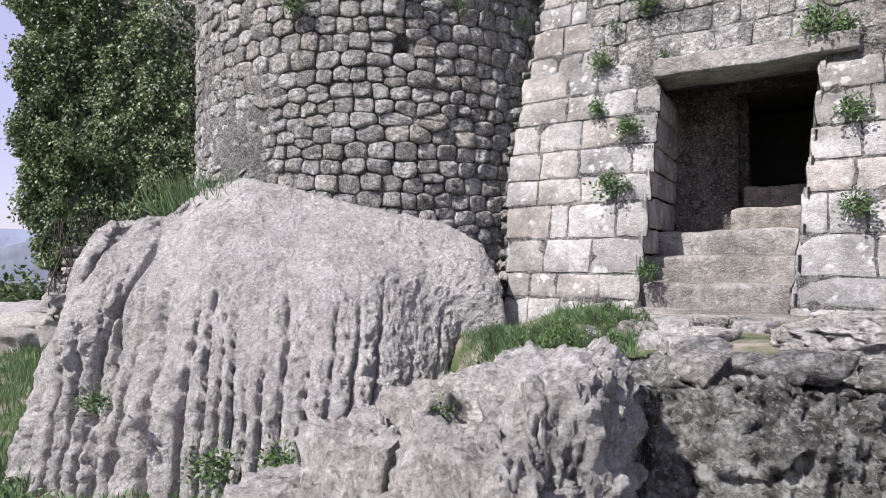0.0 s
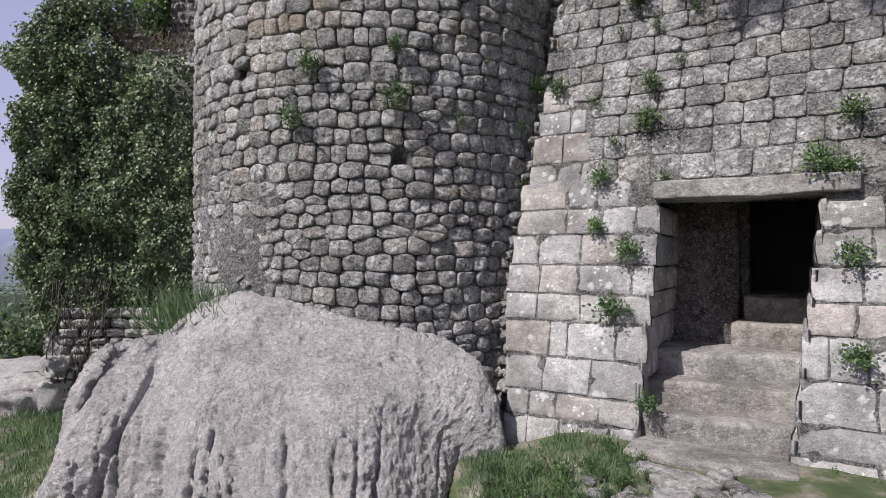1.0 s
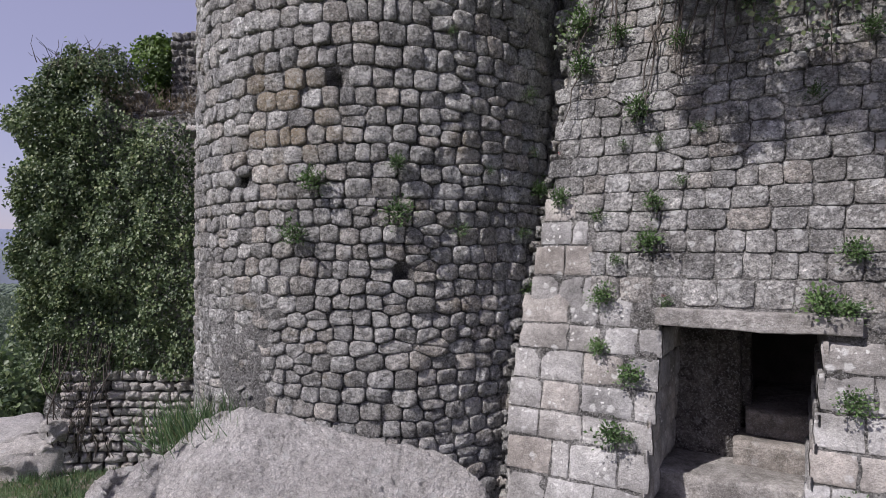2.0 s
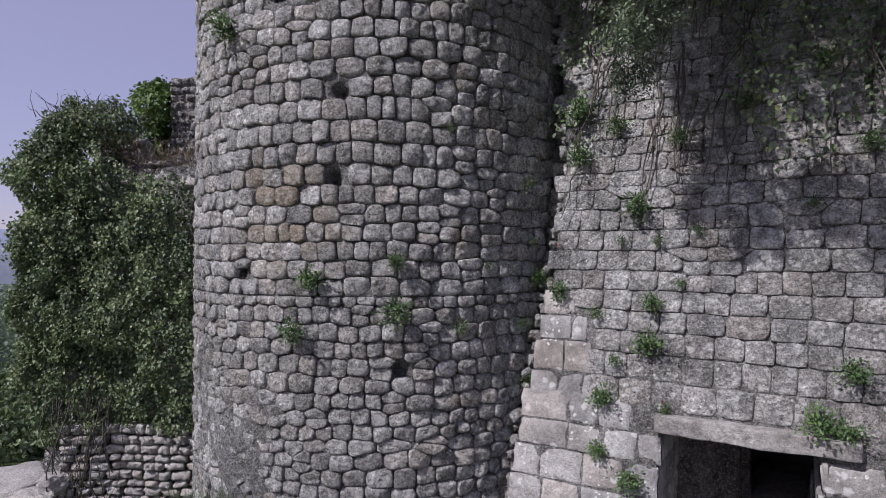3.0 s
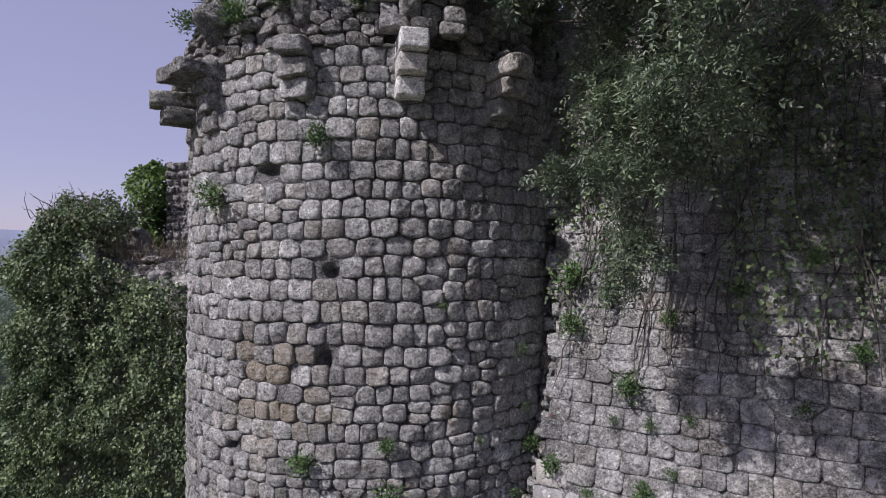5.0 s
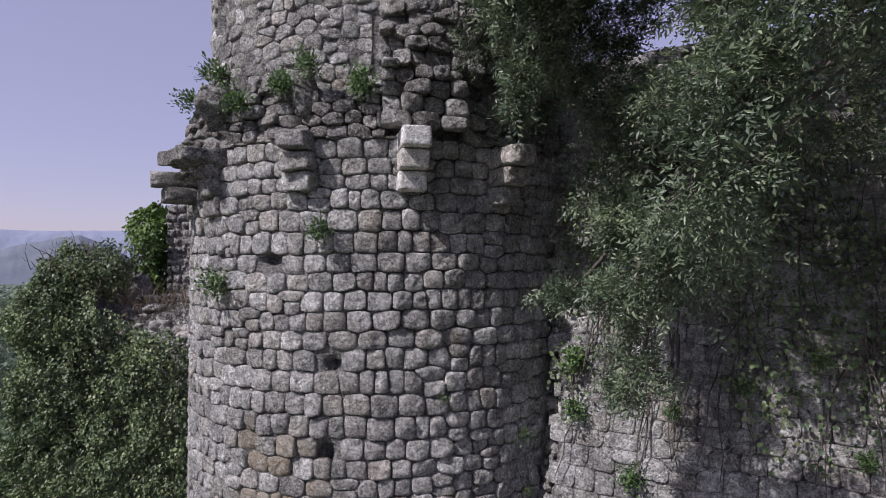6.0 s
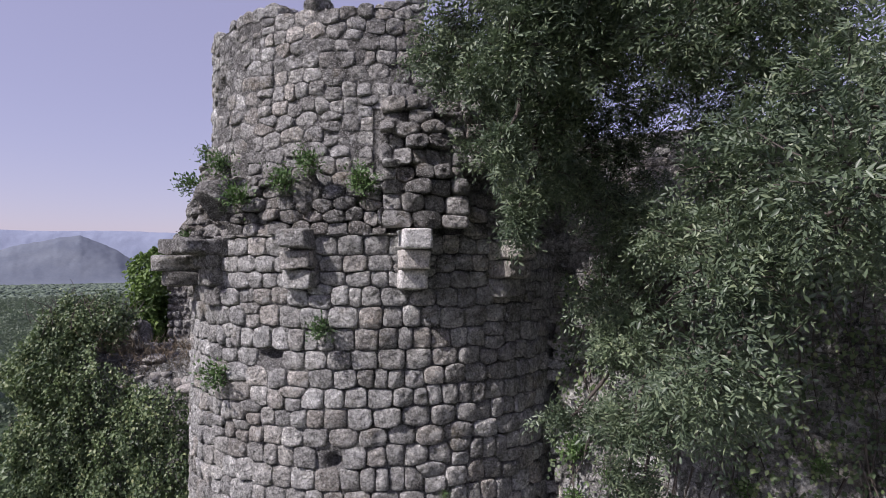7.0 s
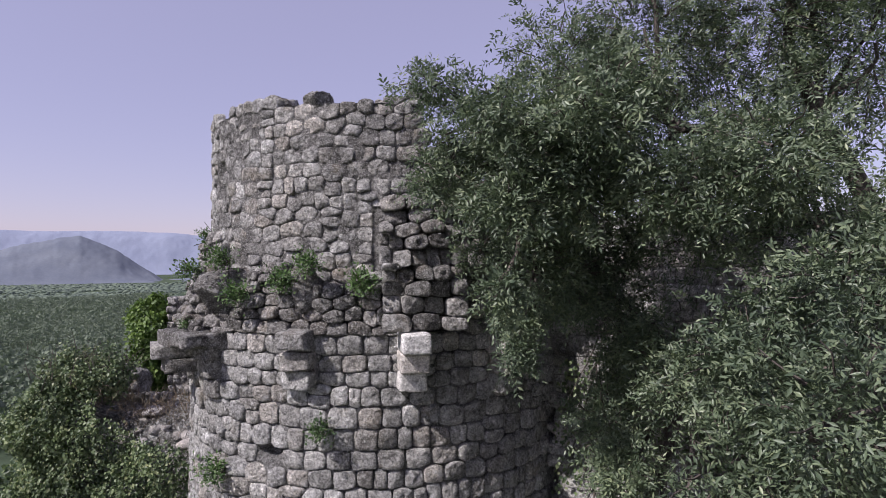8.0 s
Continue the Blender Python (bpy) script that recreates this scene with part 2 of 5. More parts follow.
BARK = plain_mat("grey_bark", (0.06, 0.052, 0.045), (0.15, 0.13, 0.115), 9, 0.95, 0.8)
# pier stone, its colour darkened to paint in the passage's shade
PASSAGE_STONE = stone_mat("shade_darkened_passage_stone", (0.2, 0.185, 0.175), (0.09, 0.083, 0.078), (0.3, 0.28, 0.265), 0.2, 0.5, 0.9, 30, 0.0, 0.1, 0.7)
# near-black lining colour that stands in for the deep shade inside
PASSAGE_SHADE = plain_mat("painted_passage_shade", (0.06, 0.052, 0.05), (0.13, 0.115, 0.11), 3)


# ---- stone pieces: a few shapes, shared by all stones ----
def stone_shapes(count, round_k, flat, rough, seed, edge, nu=9, nv=8):
    """Unit stones: x and z in -0.5..0.5, the face bulging to y = 0, its rim sunk to y = 1. Returns vertex arrays and faces."""
    r = np.random.default_rng(seed)
    # the outer ring of grid lines lies close to the rim, so that faces stay full
    lu, lv = [np.r_[-1, np.linspace(-edge, edge, k - 2), 1] for k in (nu, nv)]
    su, sv = [g.ravel() for g in np.meshgrid(lu, lv, indexing="ij")]
    rim = (np.abs(su) > 0.99) | (np.abs(sv) > 0.99)
    shapes = []
    for _ in range(count):
        k = round_k * r.uniform(0.5, 1.3)
        x, z = su * np.sqrt(np.clip(1 - k * sv**2 / 2, 0.2, 1)), sv * np.sqrt(np.clip(1 - k * su**2 / 2, 0.2, 1))
        a = np.arctan2(sv, su)
        wob = 1 + rough * 0.5 * (r.uniform(-1, 1) * np.cos(2 * a + r.uniform(0, 6)) + r.uniform(-1, 1) * np.cos(3 * a + r.uniform(0, 6)) + 0.6 * np.cos(5 * a + r.uniform(0, 6)))
        wob = np.minimum(wob, 1.06)
        x, z = x * wob, z * wob
        dep = np.maximum(np.abs(su), np.abs(sv)) ** flat * 0.4
        dep = dep + rough * (r.uniform(-1, 1) * su * 0.7 + r.uniform(-1, 1) * sv * 0.7 + 1.0 * vnoise(np.stack([su * 1.6, sv * 1.6, 0 * su + r.uniform(0, 99)], 1)) + 1.1 * vnoise(np.stack([su * 3.6, sv * 3.6, 0 * su + r.uniform(0, 99)], 1)))
        dep = np.where(rim, 1.0, np.clip(dep, -0.25, 0.9))
        shapes.append(np.stack([x * 0.5, dep, z * 0.5], 1))
    loop = [i * nv for i in range(nu)] + [(nu - 1) * nv + j for j in range(1, nv)] + [i * nv + nv - 1 for i in range(nu - 2, -1, -1)] + [j for j in range(nv - 2, 0, -1)]
    return shapes, grid_faces(nu, nv), loop


def lay_stones(shapes, places, material, parent, name, limit, label="", first=None):
    """places: rows (position, x axis, outward axis, z axis, width, height, depth). The first `limit` stones become objects, the rest one mesh."""
    vs, faces, loop = shapes
    order = np.random.default_rng(3).integers(0, len(vs), len(places))
    meshes = {}
    rest_v, rest_f, base, done = [], [], 0, 0
    for n, (p, ax, out, az, w, h, d) in enumerate(places):
        k = int(order[n])
        sx = 1 if (n * 7919) % 2 else -1
        picked = done < limit and (first is None or first(p))
        if picked:
            if (k, sx) not in meshes:
                vv = vs[k] * (sx, 1, 1)
                ff = [f if sx > 0 else f[::-1] for f in faces.tolist()] + [loop[::-1] if sx > 0 else loop]
                meshes[k, sx] = mesh_of(name, vv, ff, material)
            ob = new(name, meshes[k, sx])
            ob.parent = parent
            m = Matrix(
                ((ax[0] * w, -out[0] * d, az[0] * h, p[0]), (ax[1] * w, -out[1] * d, az[1] * h, p[1]), (ax[2] * w, -out[2] * d, az[2] * h, p[2]), (0, 0, 0, 1)))
            ob.matrix_basis = m
            done += 1
        else:
            c = vs[k] * (sx * w, -d, h)
            rest_v.append(p + c[:, :1] * ax + c[:, 1:2] * out + c[:, 2:] * az)
            rest_f.append((faces if sx > 0 else faces[:, ::-1]) + base)
            base += len(vs[k])
    if rest_v:
        ob = part_np(name + "work", np.concatenate(rest_v), np.concatenate(rest_f), material, parent, label)
        tagged(ob, kind="stuff")


RUBBLE = stone_shapes(40, 0.36, 4.0, 0.2, 11, 0.9)
SQUARED = stone_shapes(30, 0.08, 9.0, 0.08, 12, 0.945)


def clip_cell(poly, nx, ny, c):
    """The part of a convex outline where nx * x + ny * y <= c."""
    out = []
    for i, (x0, y0) in enumerate(poly):
        x1, y1 = poly[(i + 1) % len(poly)]
        d0, d1 = nx * x0 + ny * y0 - c, nx * x1 + ny * y1 - c
        if d0 <= 0:
            out.append((x0, y0))
        if (d0 < 0) != (d1 < 0):
            t = d0 / (d0 - d1)
            out.append((x0 + t * (x1 - x0), y0 + t * (y1 - y0)))
    return out


def rubble_cells(s0, s1, z0, z1, hs, ws, k, jit, wave, seed, skip=None, odd=0.07):
    """Outlines of stones that lie in loose, wandering courses and fit into each other. k: how strictly they keep to the courses."""
    r, pts, z, row = np.random.default_rng(seed), [], z0, 0
    while z < z1:
        h, s = r.uniform(*hs), s0 - r.uniform(0, 0.2)
        while s < s1:
            w = r.uniform(*ws) * (1.45 if r.random() < 0.1 else 0.6 if r.random() < 0.1 else 1.0)
            zz = z + h / 2 + r.normal(0, jit)
            if r.random() < odd:
                pts += [(s + w / 2, zz - h * r.uniform(0.2, 0.3), row), (s + w / 2 + r.normal(0, 0.02), zz + h * r.uniform(0.2, 0.3), row + 0.5)]
            else:
                pts.append((s + w / 2, zz, row))
            s += w
        z, row = z + h, row + 1
    pts = np.array(pts)
    q = np.stack([pts[:, 0] * 1.1, pts[:, 2] * 0.35, 0 * pts[:, 0]], 1)
    pts[:, 1] += wave * vnoise(q, seed) + 0.5 * wave * vnoise(q * (3.7, 2, 1), seed + 1)
    if skip is not None:
        hide = np.array([skip(a, b) for a, b, _ in pts])
    P = pts[:, :2] * (1, k)
    cells = []
    for i, p in enumerate(P):
        if skip is not None and hide[i]:
            continue
        near = np.where((np.abs(P[:, 0] - p[0]) < 0.8) & (np.abs(P[:, 1] - p[1]) < 0.4 * k + 0.2))[0]
        d = np.hypot(*(P[near] - p).T)
        near = near[np.argsort(d)][1:19]
        poly = [(p[0] - 0.36, p[1] - 0.4), (p[0] + 0.36, p[1] - 0.4), (p[0] + 0.36, p[1] + 0.4), (p[0] - 0.36, p[1] + 0.4)]
        for nx, ny, c in ((-1, 0, -s0), (1, 0, s1), (0, -1, -z0 * k), (0, 1, z1 * k)):
            poly = clip_cell(poly, nx, ny, c)
        lean = 0.14 * vnoise(np.stack([(P[near, 0] + p[0]) * 9, (P[near, 1] + p[1]) * 9, 0 * near], 1), seed + 4)
        for (a, b), same, tip in zip(P[near], pts[near, 2] == pts[i, 2], lean):
            nx, ny = a - p[0], b - p[1]
            if same:   # stones of one course meet in nearly upright joints
                poly = clip_cell(poly, nx, tip * nx / k, (nx * (a + p[0]) + tip * nx / k * (b + p[1])) / 2)
                continue
            poly = clip_cell(poly, nx, ny, (a * a + b * b - p[0] * p[0] - p[1] * p[1]) / 2)
        if len(poly) > 2 and np.ptp(np.array(poly), 0).min() > 0.05:
            cells.append(np.array(poly) / (1, k))
    return cells


RING = 14
RING_AT = (1.0, 0.985, 0.9, 0.62, 0.3, 0.04)


def ring_faces():
    i = np.arange(RING)
    j, f = (i + 1) % RING, []
    for k in range(len(RING_AT) - 1):
        a, b = k * RING, (k + 1) * RING
        f += [np.stack([a + i, a + j, b + j], 1), np.stack([a + i, b + j, b + i], 1)]
    return np.concatenate(f)


STONE_FACES = ring_faces()


def shaped_stones(cells, surf, seed, gap=0.012, corner=0.2, proud=0.02, edge=0.022, depth=0.09, dome=0.012, rough=0.008, tilt=0.1):
    """A worn stone in every cell: rounded outline, edge sunk to the joint, uneven face. One vertex array a stone."""
    r, outs, tops = np.random.default_rng(seed), [], []
    for c in cells:
        m = c.mean(0)
        d = c - m
        ln = np.linalg.norm(d, axis=1, keepdims=True)
        c = m + d * np.clip(1 - gap * 0.7 / np.maximum(ln, 1e-6), 0.3, 1)
        for cut in (corner, 0.25):
            n = np.roll(c, -1, 0)
            c = np.stack([c + (n - c) * cut, c + (n - c) * (1 - cut)], 1).reshape(-1, 2)
        n = np.roll(c, -1, 0)
        ln = np.r_[0, np.cumsum(np.linalg.norm(n - c, axis=1))]
        t = np.linspace(0, ln[-1], RING, endpoint=False)
        closed = np.concatenate([c, c[:1]])
        o = np.stack([np.interp(t, ln, closed[:, 0]), np.interp(t, ln, closed[:, 1])], 1)
        outs.append(o)
    O = np.array(outs)
    M = O.mean(1, keepdims=True)
    face = proud * r.uniform(-0.7, 1.0, len(O))
    size = np.sqrt(np.maximum(((O - M) ** 2).sum(2).mean(1), 1e-6))
    e, dm = edge * r.uniform(0.6, 1.25, len(O)), dome * r.uniform(-0.1, 1.0, len(O))
    tx, tz = r.normal(0, tilt, (2, len(O)))
    rings = []
    for k, w in enumerate(RING_AT):
        q = M + (O - M) * w
        n = face[:, None] + (tx[:, None] * (q - M)[..., 0] + tz[:, None] * (q - M)[..., 1])
        drop = (0, 1.0, 0.28, 0.06, 0.0, 0.0)[k]
        n = n - e[:, None] * drop + dm[:, None] * (1 - w * w) if k else np.full(n.shape, -depth) + face[:, None]
        if k > 1:
            f = np.stack([q[..., 0].ravel(), q[..., 1].ravel(), np.repeat(np.arange(len(O)) * 3.7, RING)], 1)
            n = n + (rough * (vnoise(f * (13, 13, 1), seed) + 0.7 * vnoise(f * (31, 31, 1), seed + 1))).reshape(n.shape)
        rings.append(np.concatenate([q, n[..., None]], 2))
    A = np.concatenate(rings, 1)
    return [surf(a[:, 0], a[:, 1], a[:, 2]) for a in A]


def lay_shaped(stones, material, parent, origin, name, limit, label="", first=None):
    """The first `limit` stones that first() picks become parts of their own, the rest one joined part."""
    whole = STONE_FACES.tolist() + [list(range(RING - 1, -1, -1))]
    rest, done = [], 0
    for v in stones:
        c = v.mean(0)
        if done < limit and (first is None or first(c)):
            ob = new(name, mesh_of(name, v - c, whole, material))
            ob.parent = parent
            ob.location = c - origin
            done += 1
        else:
            rest.append(v)
    if rest:
        n = len(rest[0])
        f = np.concatenate([STONE_FACES + n * k for k in range(len(rest))])
        tagged(part_np(name + "work", np.concatenate(rest) - origin, f, material, parent, label), kind="stuff")


# ---- round tower ----
TX, TY, TR = -0.756, 8.0, 2.40


def on_tower(a, z, r=TR):
    """Place on the tower: a in radians from the side towards the camera, to the right."""
    return np.array([TX + r * math.sin(a), TY - r * math.cos(a), z])


HOLES = [(8.2, 3.7, 0.035, 0.085), (-34.0, 4.68, 0.06, 0.06), (-21.5, 7.44, 0.11, 0.045), (-7.1, 5.56, 0.03, 0.08), (-5.5, 6.42, 0.05, 0.05)]


tower = empty("tower", "round ruined castle tower of rough grey limestone rubble", "tower", at=(TX, TY, 0.6))
TOWER_INV = Matrix.Translation((-TX, -TY, -0.6))


def tower_skin(name, r0, z0, z1, a0, a1, thick, holes=HOLES, flush=0.0, seed=5, step=0.045):
    """The mortared core of a round wall, uneven, with an inner face."""
    na, nz = max(4, int((a1 - a0) * r0 / step)), max(3, int((z1 - z0) / step))
    aa, zz = np.meshgrid(np.linspace(a0, a1, na), np.linspace(z0, z1, nz), indexing="ij")
    aa, zz = aa.ravel(), zz.ravel()
    p = np.stack([np.sin(aa) * r0, -np.cos(aa) * r0, zz], 1)
    smear = smooth(-0.2, -0.62, aa) * smooth(4.9, 3.5, zz) + 0.55 * smooth(3.7, 2.6, zz) * smooth(0.3, -0.3, aa)
    smear = smear * np.clip(0.75 + 0.7 * fbm(p, 1.6, 3, seed + 8), 0, 1.2)
    r = r0 - 0.04 + flush + 0.014 * fbm(p, 2.2, 3, seed) + 0.009 * fbm(p, 14, 2, seed + 3) + 0.036 * smear
    for d, hz, w, h in holes or []:
        r = r - 0.17 * np.exp(-((((math.radians(d) - aa) * TR / max(w + 0.02, 0.07)) ** 2 + ((zz - hz) / max(h + 0.02, 0.06)) ** 2) ** 2))
    out = np.stack([TX + np.sin(aa) * r, TY - np.cos(aa) * r, zz], 1)
    inn = np.stack([TX + np.sin(aa) * (r0 - thick), TY - np.cos(aa) * (r0 - thick), zz], 1)
    n = na * nz
    f = grid_faces(na, nz).tolist() + (grid_faces(na, nz)[:, ::-1] + n).tolist()
    top = [[i * nz + nz - 1, i * nz + nz - 1 + n, (i + 1) * nz + nz - 1 + n, (i + 1) * nz + nz - 1] for i in range(na - 1)]
    ends = [[j, j + n, j + 1 + n, j + 1] for j in range(nz - 1)] + [[(na - 1) * nz + j, (na - 1) * nz + j + 1, (na - 1) * nz + j + 1 + n, (na - 1) * nz + j + n] for j in range(nz - 1)]
    ob = part_np(name, np.concatenate([out, inn]), f + top + ends, MORTAR, tower)
    ob.matrix_parent_inverse = TOWER_INV
    return ob


def courses(z0, z1, lo, hi, r):
    z = z0
    while z < z1:
        h = r.uniform(lo, hi)
        yield z, h
        z += h


RIM = 8.62
tower_skin("core_wall", TR, 0.6, RIM, -2.6, 2.6, 0.9)
TOW = np.array([TX, TY, 0.6])


def drum(radius):
    return lambda s, z, n: np.stack([TX + (radius + n) * np.sin(s / radius), TY - (radius + n) * np.cos(s / radius), z], 1)


def but_holes(cells):
    """The cells in which no putlog hole lies."""
    mids = np.array([(math.radians(d) * TR, hz) for d, hz, _, _ in HOLES])
    return [c for c in cells if not ((np.abs(mids - c.mean(0)) < np.ptp(c, 0) / 2).all(1)).any()]


lower = shaped_stones(but_holes(rubble_cells(-1.72 * TR, 1.6 * TR, 1.1, 4.45, (0.13, 0.185), (0.13, 0.27), 1.6, 0.012, 0.035, 21)), drum(TR), 21, 0.006, 0.11, 0.015, 0.014, 0.09, 0.008, 0.012, 0.11)
middle = shaped_stones(but_holes(rubble_cells(-1.72 * TR, 1.6 * TR, 4.45, RIM, (0.155, 0.22), (0.12, 0.31), 1.8, 0.009, 0.026, 22)), drum(TR), 22, 0.007, 0.11, 0.017, 0.015, 0.09, 0.008, 0.012, 0.09)
lay_shaped(lower + middle, TOWER_STONE, tower, TOW, "stone", 290, "coursed rubble stones of the drum", lambda c: abs(c[0] + 0.3) < 1.15 and 4.2 < c[2] < 7.6 and c[1] < 6.6)


# ruined upper drum, set back, broken off on its right
def drum_top(a):
    return 11.08 + 0.05 * math.sin(a * 9) + 0.04 * math.sin(a * 23)


UR = 2.16
upper_wall = tower_skin("upper_wall", UR, 8.3, 10.9, -1.95, 0.3, 0.5, [(-52, 10.2, 0.09, 0.19)], 0.03, 9)
upper = shaped_stones(rubble_cells(-1.5 * UR, 0.46 * UR, 8.6, 11.2, (0.12, 0.19), (0.12, 0.28), 1.5, 0.018, 0.04, 33, lambda s, z: z > drum_top(s / UR) - 0.1 - 0.5 * float(smooth(0.27, 0.33, s / UR)) or (abs(s / UR + 0.907) < 0.085 and 9.98 < z < 10.44)), drum(UR), 33, 0.004, 0.11, 0.012, 0.014, 0.09, 0.006, 0.011, 0.12)
lay_shaped(upper, TOWER_STONE, upper_wall, np.zeros(3), "stone", 240, "smaller rubble stones of the upper drum", lambda c: c[1] < 7.2)


tower_skin("upper_wall", UR, 8.6, 10.42, 0.29, 0.47, 0.45, False, 0.03, 17)


# ---- battered curtain wall with the doorway ----
TAN, INW = np.array([0.853, -0.522, 0.0]), np.array([0.522, 0.853, 0.0])
BATTER = 0.2216


def on_wall(s, z, n=0.0):
    """Place on the wall's face: s along it, z up, n out of it."""
    return np.array([2.4765, 4.0466, z]) + s * TAN + (BATTER * z - n) * INW


def wall_l(z):
    """The wall's left end, against the tower."""
    return float(np.interp(z, [1.4, 2.3, 3.1, 3.9, 4.8, 5.8, 8.0], [-2.38, -2.5, -2.46, -2.32, -2.2, -2.16, -2.42]))


def door_l(z):
    return -1.18 + 0.06 * (z - 1.2)


def door_r(z):
    return -0.10 + 0.114 * (z - 1.25)


DOOR_TOP, WALL_TOP = 3.26, 9.8
curtain = empty("curtain_wall", "battered castle wall of squared pale limestone blocks with a doorway", "wall", "structure", at=(2.5, 4.6, 0.6))
CURT = np.array([2.5, 4.6, 0.6])


def wall_core():
    ss, zs = np.linspace(0, 1, 126), np.linspace(0.4, WALL_TOP, 130)
    s, z = [g.ravel() for g in np.meshgrid(ss, zs, indexing="ij")]
    s = np.array([wall_l(b) + 0.03 + a * (4.2 - wall_l(b)) for a, b in zip(s, z)])
    base = np.array([on_wall(a, b) for a, b in zip(s, z)])
    rough = 0.012 + 0.012 * fbm(base, 6, 3, 4) + 0.016 * smooth(3.4, 4.4, z) * smooth(-2.2, -1.5, s)
    front, back = base + rough[:, None] * INW, base + np.where((z > 3.55) | (s < -1.4), 2.6, 1.0)[:, None] * INW
    cs, cz = (s.reshape(126, 130)[:-1, :-1] + 0.03), (z.reshape(126, 130)[:-1, :-1] + 0.035)
    solid = ~((cz < DOOR_TOP + 0.03) & (cs > -1.21 + 0.06 * (cz - 1.2)) & (cs < -0.07 + 0.114 * (cz - 1.25)) & (cz > 0.9))
    n = len(s)
    f = grid_faces(126, 130, solid).tolist() + (grid_faces(126, 130, solid)[:, ::-1] + n).tolist()
    f += [[j, j + n, j + 1 + n, j + 1] for j in range(129)]
    f += [[i * 130 + 129, i * 130 + 129 + n, (i + 1) * 130 + 129 + n, (i + 1) * 130 + 129] for i in range(125)]
    ob = part_np("core", np.concatenate([front, back]) - CURT, f, WALL_MORTAR, curtain)


def wall_blocks():
    r = np.random.default_rng(41)
    out = []
    for z, h in list(courses(0.7, 3.3, 0.2, 0.34, r)) + list(courses(3.42, 4.7, 0.2, 0.32, r)):
        zm = z + h / 2
        s = wall_l(zm) + r.uniform(-0.03, 0.03)
        while s < (2.6 if zm < 3.4 else smooth_end(zm)):
            w = r.uniform(0.24, 0.4) if zm > 3.4 else r.uniform(0.28, 0.52) if s < -1.2 else r.uniform(0.3, 0.65)
            if r.random() < 0.2:
                w *= 0.5
            s0, s1 = s, s + w
            s = s1
            dl, dr = door_l(zm), door_r(zm)
            if zm < DOOR_TOP + 0.02:
                if s0 < dl < s1:
                    s1 = dl
                elif s0 < dr < s1:
                    s = dr
                    continue
                elif dl <= s0 and s1 <= dr:
                    continue
                if s1 - s0 < 0.05:
                    continue
            elif zm < 3.46 and s1 > -1.1 and s0 < 0.4:
                continue
            sm, w = (s0 + s1) / 2, s1 - s0
            tl = r.normal(0, 0.012)
            nb = np.array([-0.522, -0.853, 0.2216])
            nb /= np.linalg.norm(nb)
            c, tx, o = 1.0, TAN, nb
            az = np.cross(tx, -o)
            az *= 1 if az[2] > 0 else -1
            tx, az = tx * math.cos(tl) + az * math.sin(tl), az * math.cos(tl) - tx * math.sin(tl)
            out.append((on_wall(sm, zm, r.uniform(0.0, 0.008)) - CURT, tx, o, az, w - 0.003, h * 1.01 - 0.003, 0.045))
    return out


def smooth_end(z):
    """How far the large smooth blocks reach from the tower at a height."""
    return float(np.interp(z, [3.3, 3.9, 4.4, 4.75], [-1.72, -1.8, -1.95, -2.4]))


def wall_face(s, z, n):
    return np.array([2.4765, 4.0466, 0.0]) + np.outer(s, TAN) + np.outer(z, UPZ) + np.outer(BATTER * z - n, INW)


wall_core()
lay_stones(SQUARED, wall_blocks(), DRESSED, curtain, "block", 150)
squared = rubble_cells(-2.5, 2.6, 3.46, WALL_TOP, (0.15, 0.25), (0.16, 0.36), 2.8, 0.004, 0.012, 41, lambda s, z: s < max(wall_l(z) + 0.03, smooth_end(z) + 0.05 if z < 4.7 else -9), 0.05)
lay_shaped(shaped_stones(squared, wall_face, 41, 0.004, 0.07, 0.009, 0.009, 0.07, 0.004, 0.007, 0.04), ASHLAR, curtain, CURT, "block", 140, "squared blocks of the upper wall", lambda c: c[2] < 5.6 and c[0] < 3.4)


def slab(name, p, ax, ay, az, size, mat, parent, origin, label="", seed=0, wear=0.012, cuts=9):
    """A worn stone slab: a box with finely divided, uneven, rounded faces. p: its middle."""
    bm = bmesh.new()
    bmesh.ops.create_cube(bm, size=1)
    bmesh.ops.subdivide_edges(bm, edges=bm.edges[:], cuts=cuts, use_grid_fill=True)
    co = np.array([v.co[:] for v in bm.verts]) * 2
    w = np.array(size) / 2
    rad = min(w) * 0.22
    q = co * w
    inner = np.clip(q, -(w - rad), w - rad)
    d = q - inner
    ln = np.linalg.norm(d, axis=1, keepdims=True)
    q = np.where(ln > 1e-9, inner + d / np.maximum(ln, 1e-9) * np.minimum(ln, rad), q)
    q = q + wear * np.stack([fbm(q + 3.1 * i + seed, 4.5, 4, seed + i) for i in range(3)], 1)
    world_q = np.asarray(p) + q[:, :1] * ax + q[:, 1:2] * ay + q[:, 2:] * az
    for v, c in zip(bm.verts, world_q - np.asarray(origin)):
        v.co = c
    me = bpy.data.meshes.new(name)
    bm.to_mesh(me), bm.free()
    me.materials.append(mat)
    me.polygons.foreach_set("use_smooth", np.ones(len(me.polygons), bool))
    ob = new(name, me)
    ob.parent = parent
    return tagged(ob, label) if label else ob


slab("lintel", on_wall(-0.37, 3.36, -0.14), TAN, INW, UPZ, (1.5, 0.5, 0.16), STEP_STONE, curtain, CURT, "long weathered grey lintel slab", 2, 0.014, 12)

